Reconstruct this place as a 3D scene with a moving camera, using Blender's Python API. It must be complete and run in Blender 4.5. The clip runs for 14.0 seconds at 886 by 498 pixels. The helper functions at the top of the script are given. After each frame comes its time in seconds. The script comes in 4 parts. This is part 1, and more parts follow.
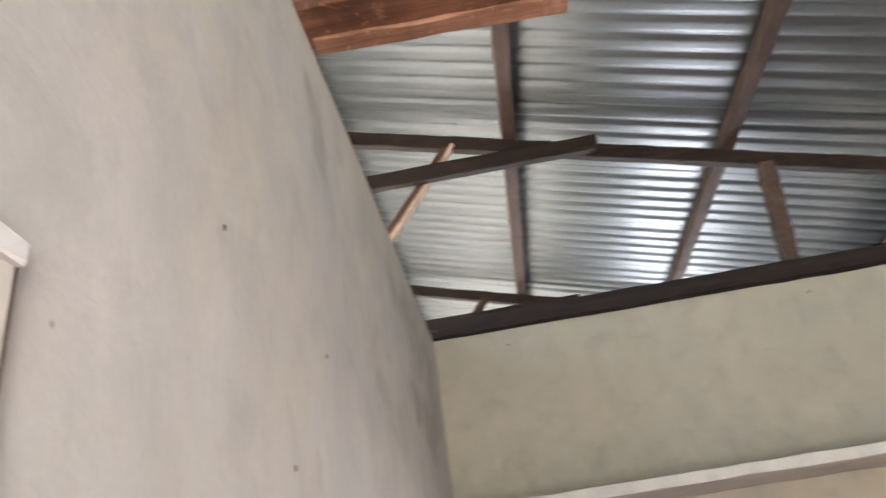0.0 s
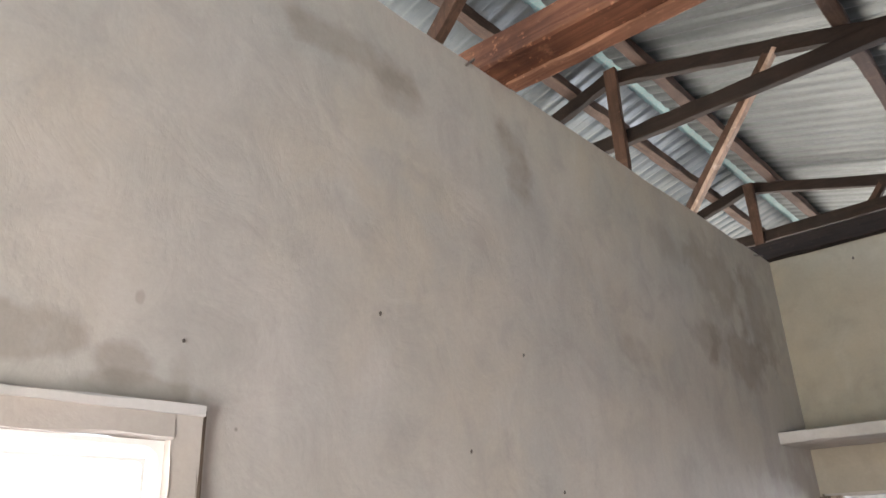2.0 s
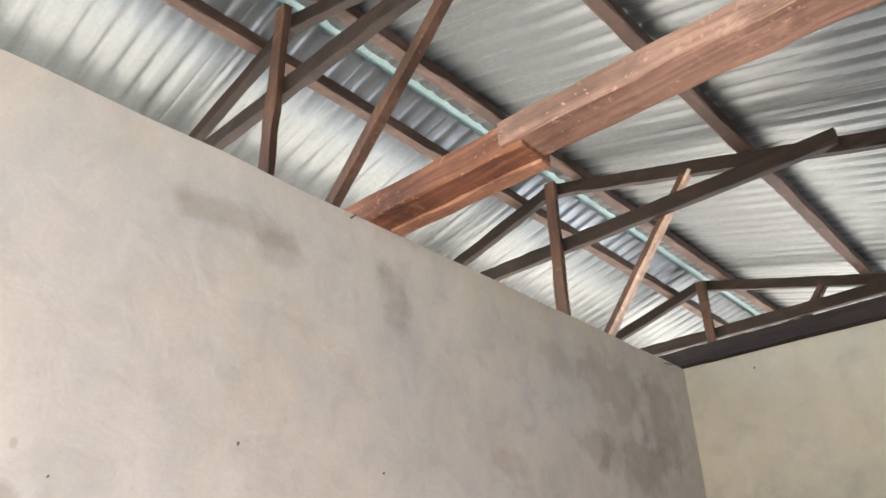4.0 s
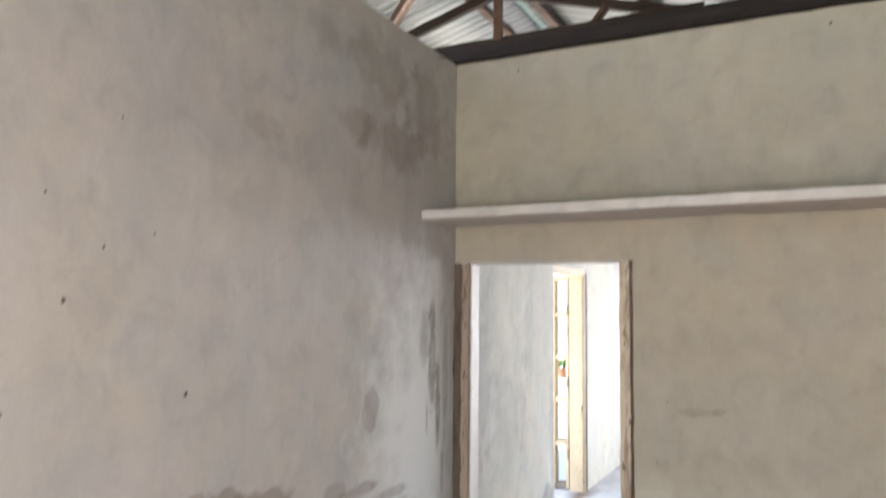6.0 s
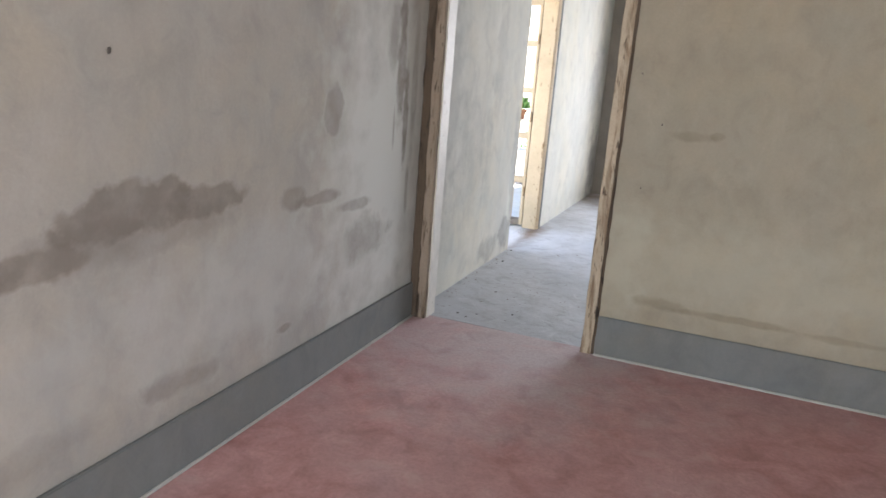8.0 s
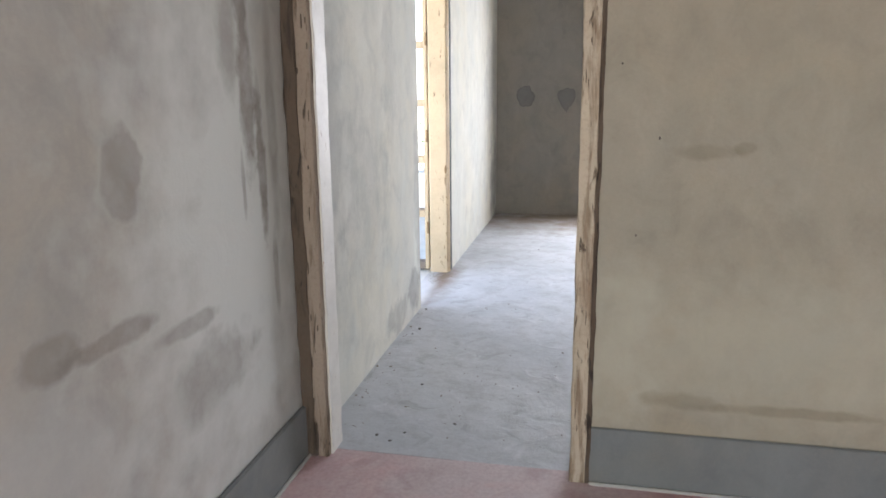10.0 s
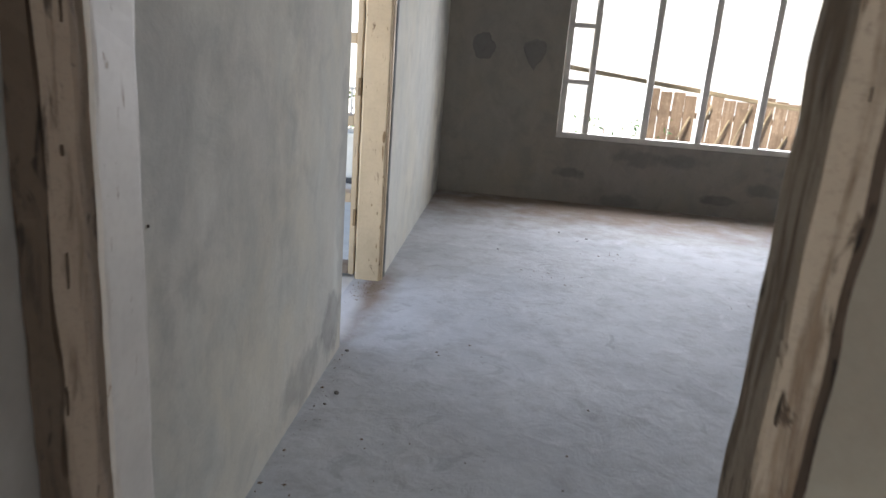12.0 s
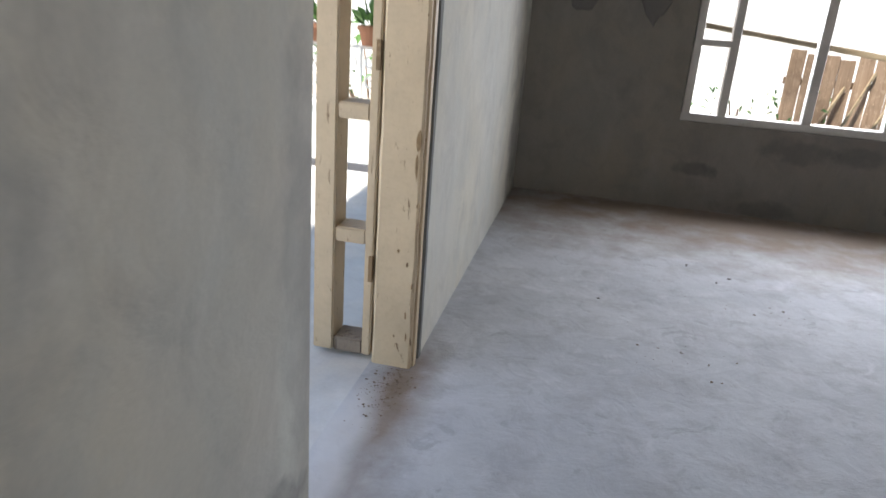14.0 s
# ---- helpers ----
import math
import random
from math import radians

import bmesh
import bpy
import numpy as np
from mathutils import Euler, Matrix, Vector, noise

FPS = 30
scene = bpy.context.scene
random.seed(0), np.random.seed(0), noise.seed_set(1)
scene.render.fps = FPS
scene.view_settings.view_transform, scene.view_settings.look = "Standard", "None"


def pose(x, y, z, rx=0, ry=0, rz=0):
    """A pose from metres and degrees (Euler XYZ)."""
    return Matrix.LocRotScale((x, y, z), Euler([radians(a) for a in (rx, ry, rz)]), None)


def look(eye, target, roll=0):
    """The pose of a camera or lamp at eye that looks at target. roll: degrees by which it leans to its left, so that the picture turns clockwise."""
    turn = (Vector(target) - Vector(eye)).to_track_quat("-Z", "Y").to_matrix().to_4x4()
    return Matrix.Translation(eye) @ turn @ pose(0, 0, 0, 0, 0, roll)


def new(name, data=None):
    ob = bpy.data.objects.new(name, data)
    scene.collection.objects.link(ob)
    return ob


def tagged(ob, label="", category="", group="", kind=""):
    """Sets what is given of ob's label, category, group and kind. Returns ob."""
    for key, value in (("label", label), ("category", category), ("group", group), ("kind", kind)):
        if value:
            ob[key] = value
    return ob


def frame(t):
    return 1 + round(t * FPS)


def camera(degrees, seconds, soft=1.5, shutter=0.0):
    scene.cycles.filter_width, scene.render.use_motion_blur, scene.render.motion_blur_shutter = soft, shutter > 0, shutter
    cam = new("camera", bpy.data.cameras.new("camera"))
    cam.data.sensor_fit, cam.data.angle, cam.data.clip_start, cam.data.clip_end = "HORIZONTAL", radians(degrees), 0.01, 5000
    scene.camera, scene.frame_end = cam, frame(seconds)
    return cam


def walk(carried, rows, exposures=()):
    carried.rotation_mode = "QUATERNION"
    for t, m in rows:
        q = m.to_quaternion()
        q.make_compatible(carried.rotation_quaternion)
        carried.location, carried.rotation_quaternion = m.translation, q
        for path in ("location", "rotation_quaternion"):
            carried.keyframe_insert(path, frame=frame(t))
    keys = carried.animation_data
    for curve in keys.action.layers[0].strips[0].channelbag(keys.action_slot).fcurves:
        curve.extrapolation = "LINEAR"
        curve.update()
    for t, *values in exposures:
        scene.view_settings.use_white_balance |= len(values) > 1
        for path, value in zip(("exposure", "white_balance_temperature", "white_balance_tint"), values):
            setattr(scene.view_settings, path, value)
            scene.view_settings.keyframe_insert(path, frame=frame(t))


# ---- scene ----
cam = camera(62.5, 14.0, shutter=0.3)
PATH = [
    (0, (0.379, -4.023, 1.828), (0.273, -2.255, 2.756), -8.5),
    (0.5, (0.515, -4.096, 1.866), (-0.169, -2.445, 2.763), -5.0),
    (1, (0.734, -4.192, 1.9), (-0.24, -2.614, 2.65), -3.1),
    (1.5, (1.006, -4.189, 1.877), (-0.2, -2.76, 2.587), -1.8),
    (2, (1.228, -4.257, 1.897), (-0.0, -2.867, 2.644), -2.2),
    (2.2, (1.312, -4.297, 1.896), (0.053, -2.933, 2.638), -1.1),
    (2.5, (1.421, -4.325, 1.909), (0.082, -3.028, 2.634), 0.0),
    (2.7, (1.46, -4.335, 1.9), (0.114, -3.111, 2.74), -0.3),
    (4.8, (2.035, -4.185, 1.926), (0.987, -2.753, 2.849), -0.5),
    (5, (2.026, -4.165, 1.909), (1.052, -2.638, 2.757), -0.7),
    (5.2, (2.03, -4.145, 1.905), (1.119, -2.547, 2.661), -2.4),
    (5.5, (2.054, -4.144, 1.873), (1.235, -2.392, 2.385), -0.2),
    (6, (2.05, -4.174, 1.779), (1.141, -2.4, 1.936), 0.6),
    (6.3, (1.949, -4.185, 1.591), (0.953, -2.451, 1.527), 2.2),
    (6.5, (1.971, -4.147, 1.6), (0.968, -2.424, 1.438), 2.8),
    (7, (1.964, -4.104, 1.533), (1.034, -2.376, 1.149), 3.5),
    (7.3, (1.932, -4.08, 1.502), (0.981, -2.369, 1.095), 3.0),
    (7.5, (1.922, -4.028, 1.497), (0.984, -2.324, 1.03), 3.4),
    (8, (1.685, -3.816, 1.493), (0.977, -2.013, 0.996), 4.4),
    (8.2, (1.649, -3.751, 1.491), (0.974, -1.937, 0.986), 2.7),
    (10.3, (1.009, -2.257, 1.445), (0.648, -0.343, 0.987), 0.7),
    (10.5, (0.951, -2.109, 1.426), (0.613, -0.197, 0.944), 3.4),
    (10.7, (0.914, -1.988, 1.411), (0.573, -0.081, 0.914), 3.7),
    (11, (0.805, -1.733, 1.417), (0.611, 0.199, 0.935), 2.0),
    (11.3, (0.762, -1.503, 1.403), (0.682, 0.432, 0.907), 1.7),
    (11.5, (0.74, -1.341, 1.383), (0.665, 0.591, 0.872), 0.8),
    (12, (0.683, -0.927, 1.342), (0.509, 0.985, 0.779), 4.5),
    (12.3, (0.673, -0.691, 1.337), (0.534, 1.229, 0.795), 6.7),
    (12.5, (0.617, -0.558, 1.378), (0.517, 1.36, 0.82), 4.8),
    (13, (0.614, -0.184, 1.3), (0.483, 1.743, 0.78), 0.7),
    (13.5, (0.563, 0.265, 1.31), (0.18, 2.135, 0.717), 2.1),
    (13.7, (0.567, 0.417, 1.284), (0.148, 2.281, 0.696), 3.8),
    (14, (0.522, 0.687, 1.269), (0.15, 2.53, 0.584), 4.3),
]
walk(cam, [(t, look(eye, target, roll)) for t, eye, target, roll in PATH],
     [(0, 2.7), (0.8, 2.28), (1.5, 2.2), (2.5, 2.62), (5, 3.1), (5.7, 2.8), (6.5, 2.28), (7.2, 2.2), (8.2, 2.2), (10.3, 2.22), (11, 1.8), (12, 1.18), (13, 0.7), (13.5, 0.7), (14, 0.98)])


# ---- world and light ----
SUN_EL, SUN_ROT = radians(62), radians(215)
world = bpy.data.worlds.new("sky")
scene.world = world
world.use_nodes = True
sky = world.node_tree.nodes.new("ShaderNodeTexSky")
sky.sky_type, sky.sun_disc = "NISHITA", False
sky.sun_elevation, sky.sun_rotation = SUN_EL, SUN_ROT
sky.air_density, sky.dust_density = 1.0, 0.7
background = world.node_tree.nodes["Background"]
background.inputs["Strength"].default_value = 0.14
world.node_tree.links.new(sky.outputs["Color"], background.inputs["Color"])

sun = new("sun", bpy.data.lights.new("sun", "SUN"))
sun.data.energy, sun.data.angle, sun.data.color = 5.0, radians(0.6), (1.0, 0.95, 0.88)
sun_way = Vector((math.sin(SUN_ROT) * math.cos(SUN_EL), math.cos(SUN_ROT) * math.cos(SUN_EL), math.sin(SUN_EL)))
sun.matrix_world = look(sun_way * 40, (0, 0, 0))


def window_light(name, place, target, w, h, watts, color):
    """Sky light in an opening, or fill light in an added one."""
    ob = new(name, bpy.data.lights.new(name, "AREA"))
    ob.data.shape, ob.data.size, ob.data.size_y = "RECTANGLE", w, h
    ob.data.energy, ob.data.color = watts, color
    ob.matrix_world = look(place, target)
    return ob


SKYCOL = (0.895, 0.91, 1.0)
window_light("window_light_a", (-0.2, -4.3, 1.5), (3, -4.3, 1.3), 1.2, 1.0, 5.5, SKYCOL)
window_light("window_light_b", (2.4, 6.0, 1.4), (2.3, 0, 0.9), 2.4, 1.5, 88, SKYCOL)
window_light("window_light_c", (-0.66, 2.42, 1.1), (3, 2.42, 0.9), 0.8, 1.9, 2.5, SKYCOL)
# the next two are added fill for the red room, never in view
window_light("fill_light_d", (4.1, -4.6, 1.55), (0, -4.4, 2.2), 1.9, 1.1, 3, (0.99, 0.97, 0.935))
window_light("fill_light_e", (1.6, -6.72, 1.3), (1.4, 0, 1.1), 1.5, 1.5, 45, (0.99, 0.97, 0.935))


# ---- materials ----
def material(name, rough=0.9, metal=0.0):
    m = bpy.data.materials.new(name)
    m.use_nodes = True
    b = m.node_tree.nodes["Principled BSDF"]
    b.inputs["Roughness"].default_value, b.inputs["Metallic"].default_value = rough, metal
    return m, m.node_tree.nodes, m.node_tree.links, b


def noise_node(nodes, links, vec, scale, detail=5.0, rough=0.55, distort=0.0):
    n = nodes.new("ShaderNodeTexNoise")
    n.inputs["Scale"].default_value, n.inputs["Detail"].default_value = scale, detail
    n.inputs["Roughness"].default_value, n.inputs["Distortion"].default_value = rough, distort
    links.new(vec, n.inputs["Vector"])
    return n.outputs["Fac"]


def ramp(nodes, links, fac, a, b, lo=0.0, hi=1.0):
    r = nodes.new("ShaderNodeMapRange")
    r.inputs["From Min"].default_value, r.inputs["From Max"].default_value = a, b
    r.inputs["To Min"].default_value, r.inputs["To Max"].default_value = lo, hi
    links.new(fac, r.inputs["Value"])
    return r.outputs["Result"]


def calc(nodes, links, op, a, b=None):
    n = nodes.new("ShaderNodeMath")
    n.operation = op
    for i, v in enumerate((a, b)):
        if v is None:
            continue
        if isinstance(v, (int, float)):
            n.inputs[i].default_value = v
        else:
            links.new(v, n.inputs[i])
    return n.outputs[0]


def mix(nodes, links, fac, a, b, how="MIX"):
    n = nodes.new("ShaderNodeMix")
    n.data_type, n.blend_type = "RGBA", how
    if isinstance(fac, (int, float)):
        n.inputs[0].default_value = fac
    else:
        links.new(fac, n.inputs[0])
    for i, v in ((6, a), (7, b)):
        if isinstance(v, tuple):
            n.inputs[i].default_value = (*v, 1)
        else:
            links.new(v, n.inputs[i])
    return n.outputs[2]


def bump(nodes, links, b, height, strength=0.3, distance=0.01):
    n = nodes.new("ShaderNodeBump")
    n.inputs["Strength"].default_value, n.inputs["Distance"].default_value = strength, distance
    links.new(height, n.inputs["Height"])
    links.new(n.outputs["Normal"], b.inputs["Normal"])


def position(nodes):
    return nodes.new("ShaderNodeNewGeometry").outputs["Position"]


def blot(nodes, links, pos, wobble, axes, centre, radii, edge=0.35):
    """A stain, or a patch of painted light: an ellipse on a wall, its edge broken by noise. axes: the two world axes
    of the wall.
    """
    sep = nodes.new("ShaderNodeSeparateXYZ")
    links.new(pos, sep.inputs[0])
    total = None
    for ax, c, r in zip(axes, centre, radii):
        d = calc(nodes, links, "DIVIDE", calc(nodes, links, "SUBTRACT", sep.outputs["XYZ".index(ax)], c), r)
        d = calc(nodes, links, "MULTIPLY", d, d)
        total = d if total is None else calc(nodes, links, "ADD", total, d)
    d = calc(nodes, links, "ADD", calc(nodes, links, "SQRT", total), wobble)
    return ramp(nodes, links, d, 1.0 + edge, 1.0 - edge)


def plaster(name, base, blots=(), tint=(0.12, 0.11, 0.105), pale=()):
    """Bare cement plaster: trowel marks, cloudy patches, fine grain, and the stains given."""
    m, nodes, links, b = material(name, 0.93)
    pos = position(nodes)
    big = noise_node(nodes, links, pos, 1.3, 4, 0.5)
    mid = noise_node(nodes, links, pos, 5.5, 6, 0.62, 0.6)
    fine = noise_node(nodes, links, pos, 70, 4, 0.7)
    drip = nodes.new("ShaderNodeMapping")
    drip.inputs["Scale"].default_value = (6, 6, 3.4)
    links.new(pos, drip.inputs["Vector"])
    trowel = noise_node(nodes, links, drip.outputs[0], 1.0, 6, 0.66, 0.3)
    dark = tuple(c * 0.74 for c in base)
    warm = (base[0] * 1.05, base[1] * 1.0, base[2] * 0.90)
    cool = (base[0] * 0.90, base[1] * 0.94, base[2] * 0.96)
    col = mix(nodes, links, ramp(nodes, links, big, 0.36, 0.64), base, warm)
    veil = noise_node(nodes, links, pos, 2.7, 5, 0.6, 0.4)
    col = mix(nodes, links, ramp(nodes, links, veil, 0.42, 0.70, 0, 0.8), col, cool)
    col = mix(nodes, links, ramp(nodes, links, veil, 0.46, 0.28, 0, 0.4), col, tuple(min(1, c * 1.14) for c in base))
    col = mix(nodes, links, ramp(nodes, links, mid, 0.50, 0.78, 0, 0.75), col, dark)
    col = mix(nodes, links, ramp(nodes, links, trowel, 0.5, 0.78, 0, 0.5), col, tuple(c * 0.68 for c in base))
    col = mix(nodes, links, ramp(nodes, links, trowel, 0.46, 0.28, 0, 0.4), col, tuple(min(1, c * 1.22) for c in base))
    col = mix(nodes, links, ramp(nodes, links, fine, 0.3, 0.75, 0, 0.2), col, tuple(c * 0.6 for c in base))
    # small dark pits and flecks
    vor = nodes.new("ShaderNodeTexVoronoi")
    vor.inputs["Scale"].default_value = 2.6
    links.new(pos, vor.inputs["Vector"])
    chosen = nodes.new("ShaderNodeSeparateColor")
    links.new(vor.outputs["Color"], chosen.inputs[0])
    near = ramp(nodes, links, vor.outputs["Distance"], 0.016, 0.007)
    some = ramp(nodes, links, chosen.outputs[0], 0.90, 0.93)
    col = mix(nodes, links, calc(nodes, links, "MULTIPLY", calc(nodes, links, "MULTIPLY", near, some), 0.8), col, (0.10, 0.085, 0.075))
    wob = ramp(nodes, links, noise_node(nodes, links, pos, 6, 4, 0.56), 0.25, 0.75, -1.0, 1.0)
    cloud = ramp(nodes, links, noise_node(nodes, links, pos, 9, 5, 0.6), 0.3, 0.6, 0.55, 1.0)
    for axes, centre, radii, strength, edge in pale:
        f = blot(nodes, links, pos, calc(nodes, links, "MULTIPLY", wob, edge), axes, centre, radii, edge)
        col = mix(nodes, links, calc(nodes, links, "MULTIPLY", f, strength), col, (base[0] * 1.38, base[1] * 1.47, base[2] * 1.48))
    for axes, centre, radii, strength, edge in blots:
        f = blot(nodes, links, pos, calc(nodes, links, "MULTIPLY", wob, 0.3 + edge * 0.9), axes, centre, radii, edge * 0.6)
        f = calc(nodes, links, "MULTIPLY", calc(nodes, links, "MULTIPLY", f, cloud), strength)
        col = mix(nodes, links, f, col, tint)
    links.new(col, b.inputs["Base Color"])
    height = calc(nodes, links, "ADD", calc(nodes, links, "MULTIPLY", mid, 1.0), calc(nodes, links, "MULTIPLY", fine, 0.12))
    bump(nodes, links, b, height, 0.35, 0.012)
    return m


def wood(name, light, dark, along=(1, 0, 0), rough=0.75):
    m, nodes, links, b = material(name, rough)
    b.inputs["Specular IOR Level"].default_value = 0.25
    pos = position(nodes)
    mp = nodes.new("ShaderNodeMapping")
    mp.inputs["Scale"].default_value = tuple(1.6 if a else 28 for a in along)
    links.new(pos, mp.inputs["Vector"])
    grain = noise_node(nodes, links, mp.outputs[0], 1.0, 6, 0.65, 0.8)
    blotch = noise_node(nodes, links, pos, 3.2, 4, 0.6)
    fine = noise_node(nodes, links, pos, 45, 3, 0.6)
    col = mix(nodes, links, ramp(nodes, links, grain, 0.3, 0.7), dark, light)
    col = mix(nodes, links, ramp(nodes, links, blotch, 0.45, 0.75, 0, 0.8), col, tuple(c * 0.45 for c in dark))
    col = mix(nodes, links, ramp(nodes, links, fine, 0.62, 0.74, 0, 0.6), col, tuple(min(1, c * 1.7) for c in light))
    worn = noise_node(nodes, links, pos, 7.5, 6, 0.7, 0.6)
    col = mix(nodes, links, ramp(nodes, links, worn, 0.58, 0.70, 0, 0.45), col, (min(1, light[0] * 1.55), min(1, light[1] * 1.7), min(1, light[2] * 1.8)))
    info = nodes.new("ShaderNodeObjectInfo")
    col = mix(nodes, links, ramp(nodes, links, info.outputs["Random"], 0, 1, 0, 0.35), col, tuple(c * 0.6 for c in dark))
    links.new(col, b.inputs["Base Color"])
    bump(nodes, links, b, calc(nodes, links, "ADD", grain, calc(nodes, links, "MULTIPLY", fine, 0.4)), 0.5, 0.006)
    return m


def worn_paint(name, paint, bare, level=0.56):
    """Old oil paint over wood, chipped through to the brown wood."""
    m, nodes, links, b = material(name, 0.6)
    pos = position(nodes)
    mp = nodes.new("ShaderNodeMapping")
    mp.inputs["Scale"].default_value = (34, 34, 6)
    links.new(pos, mp.inputs["Vector"])
    chips = noise_node(nodes, links, mp.outputs[0], 1.6, 7, 0.68, 0.5)
    soil = noise_node(nodes, links, pos, 4, 5, 0.6)
    fine = noise_node(nodes, links, pos, 60, 3, 0.6)
    col = mix(nodes, links, ramp(nodes, links, soil, 0.4, 0.75, 0, 0.55), paint, tuple(c * 0.62 for c in paint))
    edge = ramp(nodes, links, chips, level, level + 0.03)
    col = mix(nodes, links, edge, col, bare)
    col = mix(nodes, links, ramp(nodes, links, fine, 0.45, 0.85, 0, 0.12), col, tuple(c * 0.5 for c in bare))
    links.new(col, b.inputs["Base Color"])
    bump(nodes, links, b, calc(nodes, links, "SUBTRACT", calc(nodes, links, "MULTIPLY", soil, 0.4), edge), 0.5, 0.003)
    return m


def peeled_jamb(name, paint, bare, dark, cover):
    """Weathered timber, split along its length, with torn remains of paint. cover: how much paint is left, 0 to 1."""
    m, nodes, links, b = material(name, 0.78)
    pos = position(nodes)
    mp = nodes.new("ShaderNodeMapping")
    mp.inputs["Scale"].default_value = (70, 70, 4)
    links.new(pos, mp.inputs["Vector"])
    fibre = noise_node(nodes, links, mp.outputs[0], 1.0, 6, 0.65, 0.4)
    mp = nodes.new("ShaderNodeMapping")
    mp.inputs["Scale"].default_value = (26, 26, 5)
    links.new(pos, mp.inputs["Vector"])
    split = noise_node(nodes, links, mp.outputs[0], 1.0, 5, 0.6, 1.2)
    mp = nodes.new("ShaderNodeMapping")
    mp.inputs["Scale"].default_value = (30, 30, 3.5)
    links.new(pos, mp.inputs["Vector"])
    flake = noise_node(nodes, links, mp.outputs[0], 1.0, 7, 0.6, 0.3)
    grime = noise_node(nodes, links, pos, 3.1, 5, 0.6)
    fine = noise_node(nodes, links, pos, 75, 4, 0.7)
    col = mix(nodes, links, ramp(nodes, links, fibre, 0.32, 0.68), dark, bare)
    edge = ramp(nodes, links, flake, 0.62 - 0.26 * cover, 0.74 - 0.26 * cover, 1.0, 0.0)
    soiled = mix(nodes, links, ramp(nodes, links, grime, 0.40, 0.72, 0, 0.6), paint, tuple((c + d) / 2.2 for c, d in zip(paint, bare)))
    col = mix(nodes, links, edge, col, soiled)
    crack = ramp(nodes, links, split, 0.60, 0.66)
    col = mix(nodes, links, calc(nodes, links, "MULTIPLY", crack, 0.85), col, tuple(c * 0.45 for c in dark))
    col = mix(nodes, links, ramp(nodes, links, fine, 0.50, 0.78, 0, 0.35), col, tuple(c * 0.5 for c in bare))
    links.new(col, b.inputs["Base Color"])
    height = calc(nodes, links, "ADD", calc(nodes, links, "MULTIPLY", edge, 0.8), calc(nodes, links, "MULTIPLY", fibre, 0.5))
    bump(nodes, links, b, calc(nodes, links, "SUBTRACT", height, crack), 0.8, 0.004)
    return m


